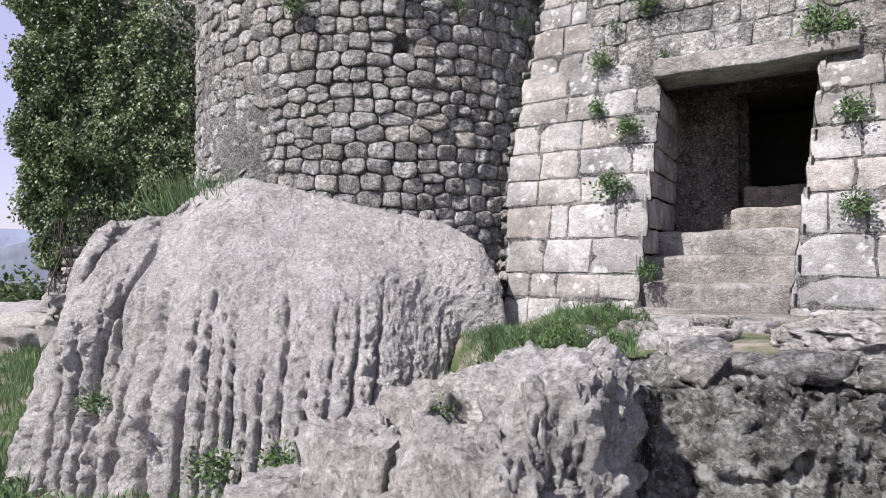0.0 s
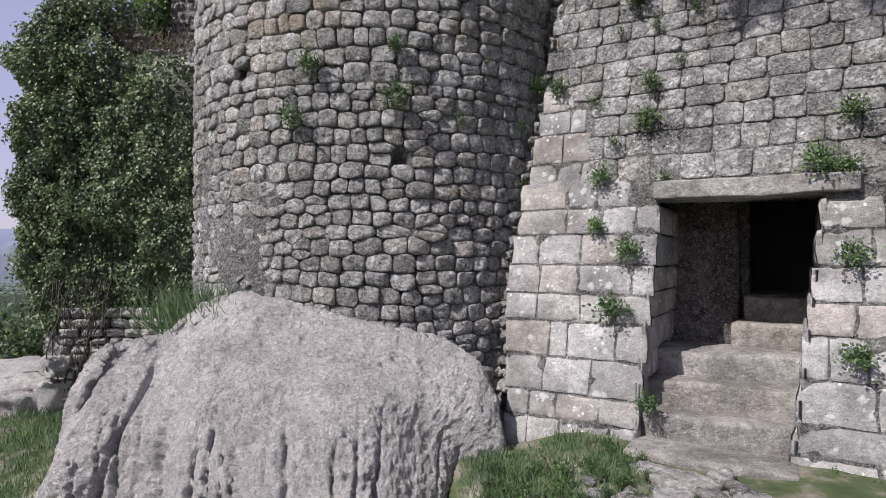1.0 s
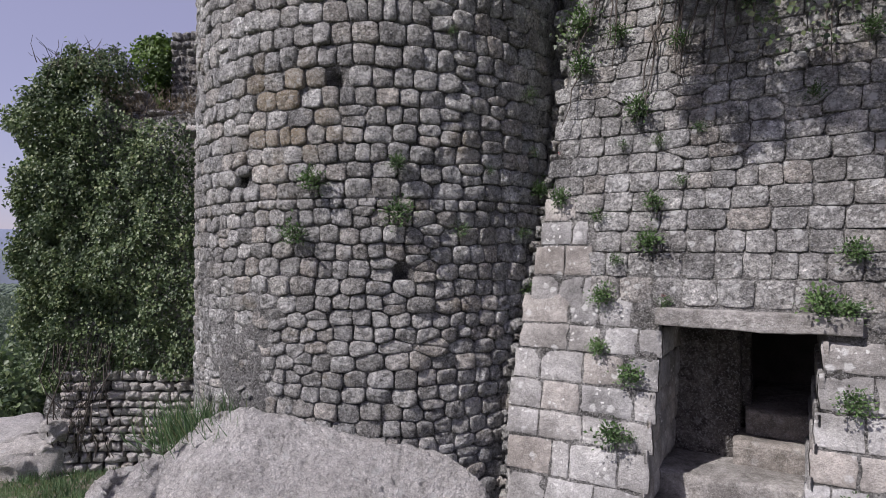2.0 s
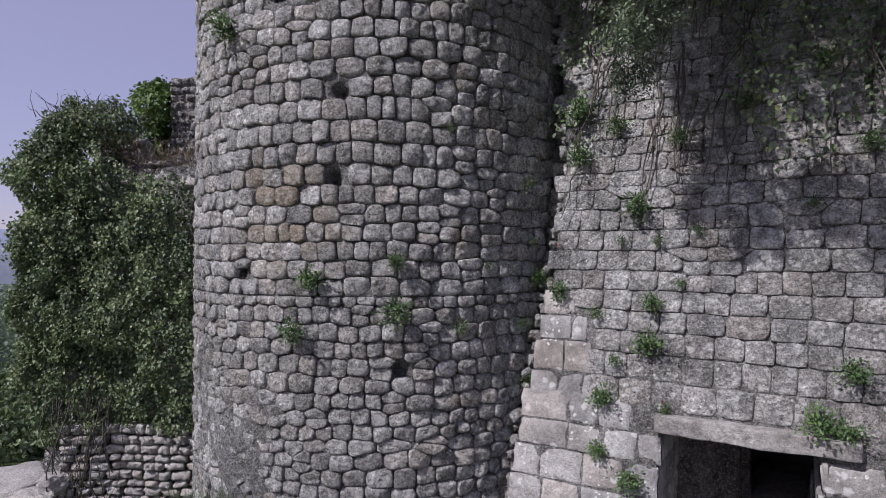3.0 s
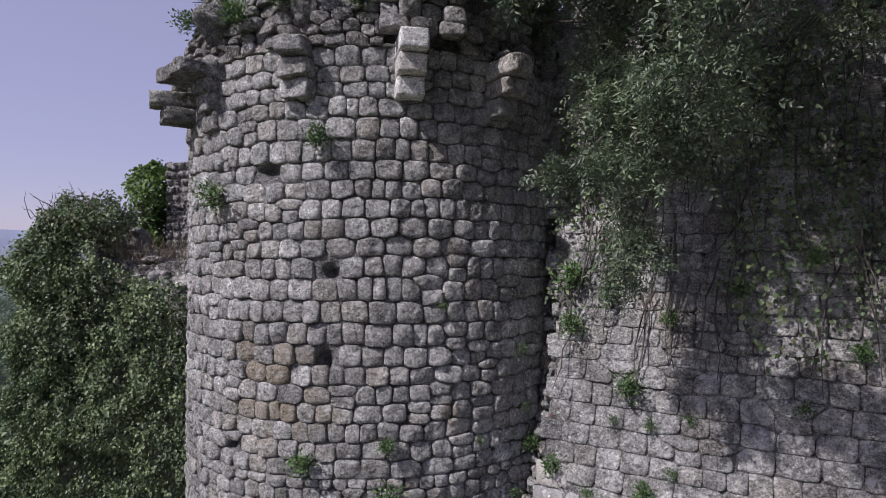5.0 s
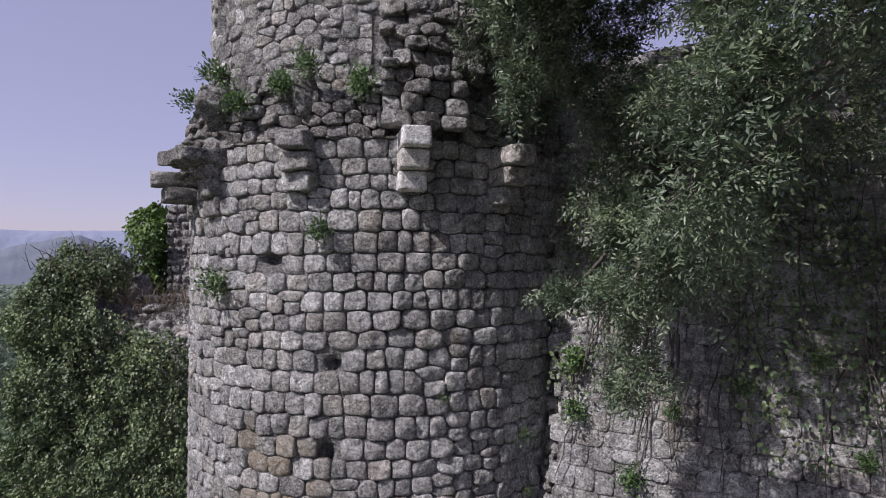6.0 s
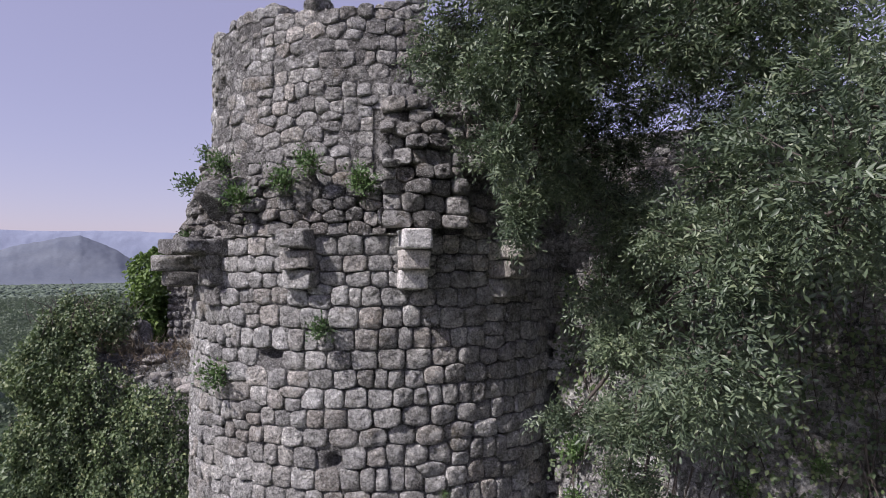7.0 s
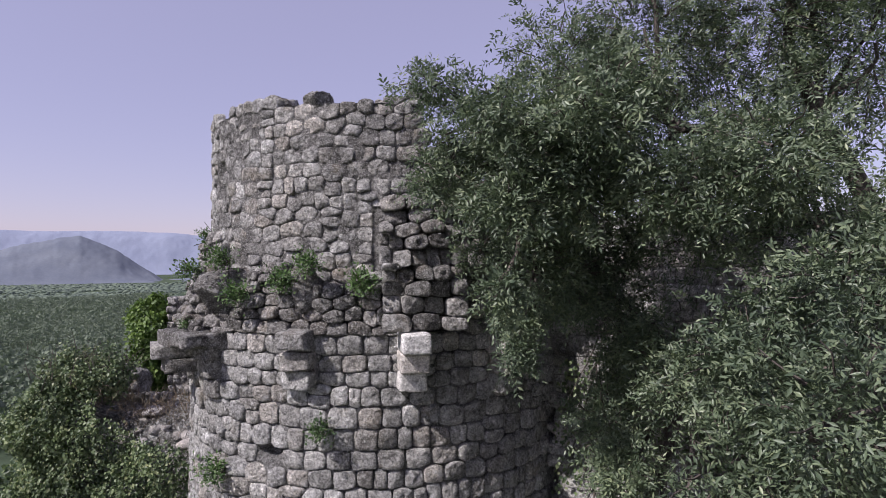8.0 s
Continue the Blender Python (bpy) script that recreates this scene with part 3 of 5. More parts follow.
# lining of the passage
rj = np.random.default_rng(5)
jamb = []
for z, h in courses(0.95, DOOR_TOP - 0.05, 0.2, 0.3, rj):
    n = 0.0
    for k in range(6):
        w = rj.uniform(0.22, 0.42)
        zm = z + h / 2
        jamb.append((on_wall(door_l(zm) - 0.005, zm, -(n + w / 2)) - CURT, INW, TAN, UPZ, w - 0.012, h - 0.006, 0.045))
        jamb.append((on_wall(door_r(zm) + 0.005, zm, -(n + w / 2)) - CURT, -INW, -TAN, UPZ, w - 0.012, h - 0.006, 0.045))
        n += w
lay_stones(SQUARED, jamb, DRESSED, curtain, "block", 80)


def box_part(name, s0, s1, z0, z1, n0, n1, mat, label=""):
    zm = (z0 + z1) / 2
    return slab(name, on_wall((s0 + s1) / 2, zm, -(n0 + n1) / 2), TAN, INW, UPZ, (s1 - s0, n1 - n0, z1 - z0), mat, curtain, CURT, label, int(z0 * 10), 0.02, 6)


# sides, back and roof wear the painted shade colour
box_part("passage_side", -1.8, -1.24, 0.6, 3.5, 0.3, 3.3, PASSAGE_SHADE)
box_part("passage_side", 0.2, 0.8, 0.6, 3.5, 0.3, 3.3, PASSAGE_SHADE)
box_part("passage_back", -1.8, 0.8, 0.6, 3.6, 2.9, 3.3, PASSAGE_SHADE)
box_part("passage_roof", -1.8, 0.8, 3.42, 3.75, 0.35, 3.3, PASSAGE_SHADE)

# piers in stone with shade painted into its tone
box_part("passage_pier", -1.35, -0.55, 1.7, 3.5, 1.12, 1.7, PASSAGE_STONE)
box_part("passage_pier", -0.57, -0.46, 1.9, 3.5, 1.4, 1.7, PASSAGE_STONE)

# rubble that fills the angle between wall and tower
rf, fill = np.random.default_rng(14), []
for z, h in courses(1.0, 6.6, 0.1, 0.17, rf):
    for ds, dn in ((-0.05, -0.16), (-0.14, -0.28), (-0.22, -0.4)):
        w = rf.uniform(0.11, 0.2)
        o = np.array([-0.35 + rf.normal(0, 0.2), -0.93, rf.normal(0.05, 0.15)])
        o /= np.linalg.norm(o)
        fill.append((on_wall(wall_l(z) + ds + rf.normal(0, 0.03), z + h / 2, dn + rf.normal(0, 0.03)) - CURT, np.array([0.93, -0.35, rf.normal(0, 0.1)]), o, UPZ, w, h * 1.05, 0.2))
lay_stones(RUBBLE, fill, TOWER_STONE, curtain, "fill_stone", 110)

# ---- steps up through the door ----
steps = empty("stone_steps", "worn stone steps climbing into the doorway", "steps", at=(2.2, 4.8, 0.9))
STP = np.array([2.2, 4.8, 0.9])
STEPS = [(1.06, -0.72, -0.05, -1.3, -0.3, 1), (1.28, -0.34, 0.35, -1.22, -0.02, 2), (1.49, 0.08, 0.6, -1.2, 0.0, 3), (1.715, 0.36, 0.9, -1.2, 0.05, 4), (1.94, 0.66, 1.3, -1.2, 0.08, 5),
         (2.16, 1.12, 1.6, -0.6, 0.1, 6), (2.4, 1.42, 3.0, -0.5, 0.1, 7)]
for top, n0, n1, s0, s1, sd in STEPS:
    p = np.array([2.4765, 4.0466, top - 0.16]) + (s0 + s1) / 2 * TAN + (BATTER * 1.4 + (n0 + n1 + 0.12) / 2) * INW
    slab("step", p, TAN, INW, UPZ, (s1 - s0, n1 - n0 + 0.12, 0.32), STEP_STONE, steps, STP, "", sd, 0.016, 10)

# ---- ground ----
def ground_z(x, y):
    """Terrace before the door, lower ground on the left, the hill falling away to a wide plain."""
    x, y = np.asarray(x, float), np.asarray(y, float)
    p = np.stack([x, y, 0 * x], 1)
    near = 3.15 - 0.65 * smooth(0.75, 1.2, x)
    terrace = (1.02 + 0.2 * smooth(0.6, 1.4, x)) * smooth(0.0, 0.5, x + 0.3 * (y - 4)) * smooth(near, near + 0.5, y) * smooth(16, 9, y)
    terrace = np.maximum(terrace, 1.5 * np.exp(-(((x + 0.7) / 3.6) ** 2 + ((y - 8.2) / 2.9) ** 2) ** 2))
    z = 0.02 + terrace + 0.06 * fbm(p, 0.9, 3, 2)
    z = z + 0.12 * np.exp(-(((x + 6) / 2.5) ** 2 + ((y - 10.5) / 2.0) ** 2))
    dist = np.hypot(x + 1, y - 5)
    fall = -np.interp(dist, [9, 20, 40, 90, 150, 250, 600, 1300, 2700, 6000], [0, 1.2, 6, 14, 19, 26, 45, 70, 95, 100])
    return z + fall + smooth(40, 400, dist) * 2.0 * fbm(p, 0.008, 3, 8)


def ground():
    k = np.linspace(-1, 1, 241)
    g = np.sign(k) * (14 * np.abs(k) + 4600 * np.abs(k) ** 7)
    x, y = [a.ravel() for a in np.meshgrid(g - 1, g + 5, indexing="ij")]
    m, n, l, bs = material("fields_and_grass")
    pos = n.new("ShaderNodeNewGeometry").outputs["Position"]
    a, b, c = noise_node(n, l, pos, 2.2, 6, 0.65), noise_node(n, l, pos, 0.012, 4), noise_node(n, l, pos, 0.09, 5, 0.7)
    col = ramp(n, l, a, [(0.3, (0.045, 0.065, 0.028)), (0.47, (0.08, 0.1, 0.05)), (0.56, (0.18, 0.165, 0.13)), (0.7, (0.33, 0.305, 0.265))])
    far = ramp(n, l, b, [(0.38, (0.04, 0.06, 0.04)), (0.5, (0.06, 0.085, 0.05)), (0.6, (0.085, 0.11, 0.065))])
    far = mix(n, l, 0.7, far, ramp(n, l, c, [(0.35, (0.5, 0.5, 0.5)), (0.65, (1.3, 1.3, 1.3))]), "MULTIPLY")
    near = n.new("ShaderNodeVectorMath")
    near.operation = "LENGTH"
    l.new(pos, near.inputs[0])
    col = mix(n, l, ramp(n, l, calc(n, l, "MULTIPLY", near.outputs["Value"], 0.01), [(0.2, (0, 0, 0)), (0.6, (1, 1, 1))]), col, far)
    l.new(col, bs.inputs["Base Color"])
    bs.inputs["Roughness"].default_value = 1.0
    bs.inputs["Specular IOR Level"].default_value = 0.1
    bp = n.new("ShaderNodeBump")
    bp.inputs["Strength"].default_value, bp.inputs["Distance"].default_value = 0.6, 0.05
    l.new(a, bp.inputs["Height"]), l.new(bp.outputs[0], bs.inputs["Normal"])
    ob = part_np("ground", np.stack([x, y, ground_z(x, y)], 1), grid_faces(241, 241), m)
    tagged(ob, "grassy hilltop falling away to a wide green plain", "ground", kind="structure")


ground()


# ---- the great boulder at the tower's foot ----
def boulder():
    nu, nv = 300, 190
    u = np.linspace(0, 1, nu)
    x0, x1 = -3.28, 0.56
    uu = 0.5 - 0.5 * np.cos(np.pi * (0.06 + 0.88 * u))
    uu = (uu - uu[0]) / (uu[-1] - uu[0])
    xs = x0 + (x1 - x0) * uu
    crest = np.interp(xs, [-3.3, -3.16, -2.95, -2.72, -2.5, -2.28, -1.93, -1.2, 0.03, 0.36, 0.52, 0.58], [0.3, 1.45, 1.98, 2.08, 2.1, 2.38, 2.48, 2.33, 2.03, 1.84, 1.5, 0.7])
    crest = np.convolve(np.pad(crest, 4, "edge"), np.ones(9) / 9, "valid")
    back = np.interp(xs, [-3.3, -2.9, -2.3, -1.2, 0.0, 0.56], [4.85, 5.15, 5.6, 5.65, 5.6, 5.35])
    foot = np.interp(xs, [-3.3, -2.9, -2.0, -0.9, -0.2, 0.3, 0.56], [4.5, 4.15, 3.8, 3.75, 4.1, 4.55, 4.95])
    v = np.linspace(0, 1, nv)
    h = np.interp(v, [0, 0.08, 0.16, 0.5, 0.75, 1.0], [-0.2, -0.06, 0.02, 0.5, 0.8, 1.0])
    g = np.interp(v, [0, 0.08, 0.16, 0.5, 0.75, 1.0], [0.8, 0.975, 1.0, 0.63, 0.33, -0.08])
    for _ in range(3):
        h, g = [np.convolve(np.pad(a, 6, "edge"), np.ones(13) / 13, "valid") for a in (h, g)]
    X, V = np.meshgrid(xs, v, indexing="ij")
    Y = back[:, None] + (foot - back)[:, None] * h[None]
    X = X - 0.36 * smooth(-0.7, 0.5, X) * smooth(0.3, 0.46, V)
    Z = -0.15 + (crest[:, None] + 0.15) * g[None]
    P = np.stack([X.ravel(), Y.ravel(), Z.ravel()], 1)
    vv, fx = V.ravel(), X.ravel()
    # rain flutes that fan out down the face
    warp = fx + 0.2 * (fx + 0.9) * (vv - 0.4) + 0.05 * fbm(P, 1.3, 3, 3) + 0.012 * fbm(P, 9, 2, 5)
    line = warp * 5.8 + 1.0 * vnoise(np.stack([warp * 1.6, 0 * warp, 0 * warp], 1), 6)
    saw = line - np.floor(line)
    ridge = 1 - np.abs(2 * saw - 1) ** 5.0
    cell = np.floor(line)
    deep = np.clip(0.5 + 0.8 * vnoise(np.stack([cell * 1.7, 0 * line, 0.8 * vv], 1), 9), 0.5, 1.2)
    start = 0.5 + 0.22 * vnoise(np.stack([cell * 2.3, 0 * line, 0 * line], 1), 12) - 0.14 * smooth(-1.4, -2.8, fx)
    mask = smooth(0, 0.32, vv - start)
    left = smooth(-1.2, -2.6, fx)
    d = (0.2 + 0.04 * left) * (ridge - 0.85) * mask * deep * (1 - 0.45 * smooth(-1.0, 0.1, fx)) * (0.42 + 1.15 * vv**2)
    d += 0.06 * fbm(P, 1.2, 3, 21) + 0.02 * np.abs(fbm(P, 4.5, 3, 25)) * (0.2 + 0.4 * mask) - 0.01
    d += 0.014 * fbm(P, 13, 4, 22, 0.85) * (0.7 + mask) + 0.09 * left * fbm(P * (1, 1, 0.6), 2.4, 3, 44)
    pits = fbm(P, 16, 2, 51)
    d -= 0.03 * smooth(0.75, 1.15, pits)
    crack = np.abs(fx + 2.62 - 0.12 * np.sin(vv * 7) - 0.25 * (vv - 0.3))
    d -= 0.07 * np.exp(-(crack / 0.025) ** 2) * smooth(0.2, 0.35, vv)
    pit = np.hypot((fx + 1.86) / 0.03, (Z.ravel() - 1.6) / 0.03)
    d -= 0.05 * np.exp(-pit**2)
    du, dv = np.gradient(P.reshape(nu, nv, 3), axis=0), np.gradient(P.reshape(nu, nv, 3), axis=1)
    nrm = np.cross(dv, du).reshape(-1, 3)
    nrm /= np.linalg.norm(nrm, axis=1, keepdims=True) + 1e-9
    nrm *= np.where(nrm[:, 1:2] > 0.2, -1, 1)
    P = P + nrm * d[:, None]
    f = grid_faces(nu, nv).tolist()
    f.append([i * nv for i in range(nu)] + [i * nv + nv - 1 for i in range(nu - 1, -1, -1)])
    f += [[j for j in range(nv)], [(nu - 1) * nv + j for j in range(nv - 1, -1, -1)]]
    ob = part_np("boulder", P, f, BOULDER)
    tagged(ob, "huge pale limestone boulder fluted by rain at the tower foot", "boulder")


boulder()


def rock(name, at, size, seed, mat, label, cat="rock", turn=0.0, parent=None, sub=4, crag=0.22):
    """A craggy boulder: a cut and worn ball."""
    bm = bmesh.new()
    bmesh.ops.create_icosphere(bm, subdivisions=sub, radius=1)
    q = np.array([v.co[:] for v in bm.verts])
    r = np.random.default_rng(seed)
    for k in range(26):
        n = r.normal(size=3) if k else np.array([0.1, -0.15, 1.0])
        n /= np.linalg.norm(n)
        over = np.maximum(q @ n - (r.uniform(0.5, 0.85) if k else 0.5), 0)
        q = q - over[:, None] * n * 0.95
    rad = crag * 0.8 * fbm(q + seed, 1.6, 3, seed) - crag * 0.6 * np.abs(fbm(q + seed, 3.5, 4, seed + 2)) + crag * 0.25 * fbm(q + seed, 11, 3, seed + 5, 0.6)
    q = q * (1.12 + rad[:, None]) * np.array(size) * 1.1
    c, s = math.cos(turn), math.sin(turn)
    q = np.stack([q[:, 0] * c - q[:, 1] * s, q[:, 0] * s + q[:, 1] * c, q[:, 2]], 1)
    for v, w in zip(bm.verts, q):
        v.co = w
    me = bpy.data.meshes.new(name)
    bm.to_mesh(me), bm.free()
    me.materials.append(mat)
    me.polygons.foreach_set("use_smooth", np.ones(len(me.polygons), bool))
    ob = new(name, me)
    ob.location = at
    if parent is not None:
        ob.parent = parent
        return ob
    return tagged(ob, label, cat)




def crag(name, xs, tops, backs, feet, x0, x1, mat, seed, nu, nv, low=-0.1, over=0.0):
    """A craggy rock mass: flat broken top, cleft front face. The knots give its top, back edge and foot along x."""
    x = np.linspace(x0, x1, nu)
    top, back, foot = np.interp(x, xs, tops), np.interp(x, xs, backs), np.interp(x, xs, feet)
    v = np.linspace(0, 1, nv)
    h = np.interp(v, [0, 0.06, 0.4, 0.5, 1.0], [0.0, 0.02, 0.72, 0.8, 1.0])
    g = np.interp(v, [0, 0.06, 0.4, 0.5, 1.0], [0.55, 1.0, 0.97, 0.85, 0.0])
    X, H = np.meshgrid(x, h, indexing="ij")
    G = np.meshgrid(x, g, indexing="ij")[1]
    P = np.stack([X.ravel(), (back[:, None] + (foot - back)[:, None] * H).ravel(), (low + (top[:, None] - low) * G).ravel()], 1)
    w = P + 0.1 * np.stack([fbm(P + 9 * k, 3, 3, seed + k) for k in range(3)], 1)
    _, gap, val = worley(w * (1, 1, 1.3), 2.6, seed)
    _, gap2, val2 = worley(w * (1, 1, 1.6), 6.5, seed + 1)
    d = 0.09 * (val - 0.5) - 0.045 * np.exp(-gap / 0.04) + 0.035 * (val2 - 0.5) - 0.02 * np.exp(-gap2 / 0.04) + 0.045 * fbm(P, 3, 4, seed + 2, 0.6) + 0.025 * fbm(P, 15, 4, seed + 3, 0.7)
    Q = P.reshape(nu, nv, 3)
    nrm = np.cross(np.gradient(Q, axis=1), np.gradient(Q, axis=0)).reshape(-1, 3)
    nrm /= np.linalg.norm(nrm, axis=1, keepdims=True) + 1e-9
    nrm *= np.sign(nrm.reshape(nu, nv, 3)[:, nv // 5 : nv // 3, 2].mean())
    P = P + nrm * d[:, None]
    f = grid_faces(nu, nv).tolist() + [[i * nv for i in range(nu)] + [i * nv + nv - 1 for i in range(nu - 1, -1, -1)], list(range(nv)), [(nu - 1) * nv + j for j in range(nv - 1, -1, -1)]]
    return P, f


def broken_rock(name, at, size, turn, seed, mat, label, lean=(0.0, 0.0), wear=0.05, cuts=30):
    """An angular block of bedrock: flat bedding on top, fractured steps and pitted faces."""
    bm = bmesh.new()
    bmesh.ops.create_cube(bm, size=2)
    bmesh.ops.subdivide_edges(bm, edges=bm.edges[:], cuts=cuts, use_grid_fill=True)
    q = np.array([v.co[:] for v in bm.verts])
    r = np.random.default_rng(seed)
    for _ in range(9):
        n = r.normal(size=3) * (1, 1, 0.5)
        n /= np.linalg.norm(n)
        q = q - np.maximum(q @ n - r.uniform(0.85, 1.2), 0)[:, None] * n
    q = q * np.array(size) / 2
    out = q / (np.linalg.norm(q, axis=1, keepdims=True) + 1e-9)
    w = q + 0.06 * np.stack([fbm(q + 9 * k + seed, 4, 3, seed + k) for k in range(3)], 1)
    _, gap, val = worley(w + seed, 4.0, seed)
    _, gap2, val2 = worley(w + seed, 11.0, seed + 1)
    d = wear * (1.2 * (val - 0.5) - 0.5 * np.exp(-gap / 0.04) + 0.7 * (val2 - 0.5) - 0.4 * np.exp(-gap2 / 0.05) + 0.5 * fbm(q + seed, 3.5, 4, seed + 2, 0.6) + 0.4 * fbm(q + seed, 20, 3, seed + 3, 0.7))
    q = q + out * d[:, None] * (1, 1, 0.6)
    q[:, 2] += lean[0] * q[:, 0] + lean[1] * q[:, 1]
    c, sn = math.cos(turn), math.sin(turn)
    q = np.stack([q[:, 0] * c - q[:, 1] * sn, q[:, 0] * sn + q[:, 1] * c, q[:, 2]], 1)
    for v, p in zip(bm.verts, q):
        v.co = p
    me = bpy.data.meshes.new(name)
    bm.to_mesh(me), bm.free()
    me.materials.append(mat)
    me.polygons.foreach_set("use_smooth", np.ones(len(me.polygons), bool))
    ob = new(name, me)
    ob.location = at
    return tagged(ob, label, "rock")


PATH_STONE = "pale flat stone sunk in the path to the steps"
for k, (x, y, w) in enumerate([(1.3, 3.0, 0.3), (1.5, 3.3, 0.36), (1.42, 3.65, 0.3), (1.62, 3.95, 0.4), (1.55, 4.3, 0.34), (1.9, 3.6, 0.3), (1.95, 4.1, 0.26), (1.2, 3.3, 0.2)]):
    broken_rock("path_stone", (x, y, float(ground_z([x], [y])[0]) - 0.02), (w, w * 0.7, 0.16), 0.7 * k, 300 + k, CRAG, PATH_STONE, (0, 0), 0.03, 12)
PALE_CRAG = "pale craggy limestone block before the doorway terrace"
broken_rock("outcrop", (0.4, 2.3, 0.75), (0.74, 0.62, 1.12), 0.1, 71, CRAG, "pale flat-topped limestone outcrop with fractured faces", (0.16, 0.1), 0.09, 46)
broken_rock("outcrop", (0.14, 1.98, 0.62), (0.76, 0.4, 0.96), -0.12, 72, CRAG, PALE_CRAG, (0.06, 0.08), 0.085, 40)
broken_rock("outcrop", (-0.36, 2.42, 0.5), (0.42, 0.44, 0.96), 0.3, 73, CRAG, PALE_CRAG, (0.1, 0.1), 0.08, 28)
broken_rock("outcrop", (-0.72, 2.62, 0.32), (0.46, 0.4, 0.8), -0.3, 74, CRAG, PALE_CRAG, (0.15, 0.05), 0.05, 24)
broken_rock("outcrop", (0.02, 2.82, 0.52), (0.62, 0.6, 1.1), 0.2, 76, CRAG, PALE_CRAG, (0.1, 0.0), 0.06, 26)
broken_rock("rock_ledge", (2.2, 2.92, 1.31), (1.0, 0.42, 0.22), -0.08, 75, CRAG, "overhanging grey rock ledge beside the steps", (0.03, 0.03), 0.06, 34)
broken_rock("rock_ledge", (2.75, 3.1, 1.25), (0.7, 0.7, 0.34), 0.1, 77, CRAG, "overhanging grey rock ledge beside the steps", (0.0, 0.03), 0.06, 26)


# ---- low rubble wall that carries the terrace ----
def rubble_wall():
    o = np.array([2.0, 2.8, 0.0])
    low_wall = empty("rubble_wall", "low dark mossy rubble wall below the doorway terrace", "wall", at=o)
    P, F = crag("core", [0.95, 1.2, 1.6, 2.1, 2.6, 3.4], [1.2, 1.24, 1.2, 1.22, 1.2, 1.2], [3.1, 3.05, 3.0, 3.0, 2.95, 2.9], [2.3, 2.2, 2.12, 2.05, 1.95, 1.8], 0.84, 3.4, DARK_ROCK, 82, 190, 130)
    part_np("core", P - o, F, DARK_ROCK, low_wall)
    r = np.random.default_rng(29)
    for k in range(46):
        x, z = r.uniform(1.15, 3.1), r.uniform(0.1, 1.0)
        y = np.interp(x, [0.95, 2.1, 3.4], [2.32, 2.05, 1.8]) + 0.32 * z
        sz = r.uniform(0.07, 0.15)
        st = rock("stone", np.array([x, y, z]) - o, (sz * r.uniform(0.9, 1.5), sz, sz * r.uniform(0.7, 1.1)), 600 + k, DARK_ROCK if k % 3 else ROUGH_ROCK, "", turn=r.uniform(0, 6), parent=low_wall, sub=3)
    for k in range(16):
        x = 1.15 + 0.12 * k + r.normal(0, 0.05)
        sz = r.uniform(0.07, 0.14)
        rock("stone", np.array([x, 2.55 + r.normal(0, 0.12) - 0.1 * (x - 1), 1.2 + r.normal(0, 0.02)]) - o, (sz * 1.4, sz * 1.1, sz * 0.8), 700 + k, ROUGH_ROCK, "", turn=r.uniform(0, 6), parent=low_wall, sub=3)


rubble_wall()
for k, (x, y, z, s) in enumerate([(-7.95, 11.0, 0.1, 1.15), (-7.1, 10.6, 0.1, 0.9), (-6.75, 10.3, 0.75, 0.36), (-8.9, 11.6, -0.2, 1.1)]):
    rock("far_rock", (x, y, z + 0.15), (s, s * 0.8, s * 0.75), 80 + k, BOULDER, "pale limestone rock on the grassy slope", turn=k, sub=4)


# ---- corbels and broken parapet of the tower ----
def at_tower(ob):
    ob.matrix_parent_inverse = TOWER_INV
    return ob


def frame_at(deg):
    a = math.radians(deg)
    return np.array([math.cos(a), math.sin(a), 0]), np.array([math.sin(a), -math.cos(a), 0]), a


def corbel(deg, z, reach, mat, label, tiers=3, width=0.27, drop=0.19):
    ax, out, a = frame_at(deg)
    for k in range(tiers):
        far = reach * (1 - 0.27 * k)
        p = on_tower(a, z - k * drop, TR + far / 2 - 0.2)
        slab("corbel", p, ax, out, UPZ, (width, far + 0.4, drop * 0.98), mat, tower, (TX, TY, 0.6), label, 40 + k + int(deg), 0.006 if mat is PALE_STONE else 0.022, 8)


corbel(12.5, 8.56, 0.4, PALE_STONE, "clean pale restored corbel stone")
corbel(36, 8.46, 0.42, TOWER_STONE, "weathered corbel stone")
corbel(-13, 8.56, 0.26, TOWER_STONE, "broken corbel stone", 3, 0.3)
corbel(-41, 8.36, 0.16, PARAPET_STONE, "broken corbel stone", 3, 0.3)
corbel(-57, 8.32, 0.44, PARAPET_STONE, "long weathered corbel slab", 2, 0.34, 0.17)
ax, out, a = frame_at(-45)
slab("parapet_slab", on_tower(a, 8.5, 2.5), ax, out, UPZ, (0.72, 0.6, 0.15), PARAPET_STONE, tower, (TX, TY, 0.6), "", 1, 0.03, 9)
for deg, r, z, size, sd in [(-38, 2.4, 9.02, (0.36, 0.4, 0.5), 2), (-13.5, 2.3, 9.08, (0.28, 0.3, 0.55), 4), (-13, 2.0, 10.96, (0.3, 0.34, 0.26), 8), (-25, 2.0, 10.95, (0.3, 0.36, 0.2), 9)]:
    at_tower(rock("parapet_stone", on_tower(math.radians(deg), z, r), [k * 0.56 for k in size], 130 + sd, TOWER_STONE if z > 10 else PARAPET_STONE, "", turn=math.radians(deg), parent=tower, sub=4, crag=0.16))


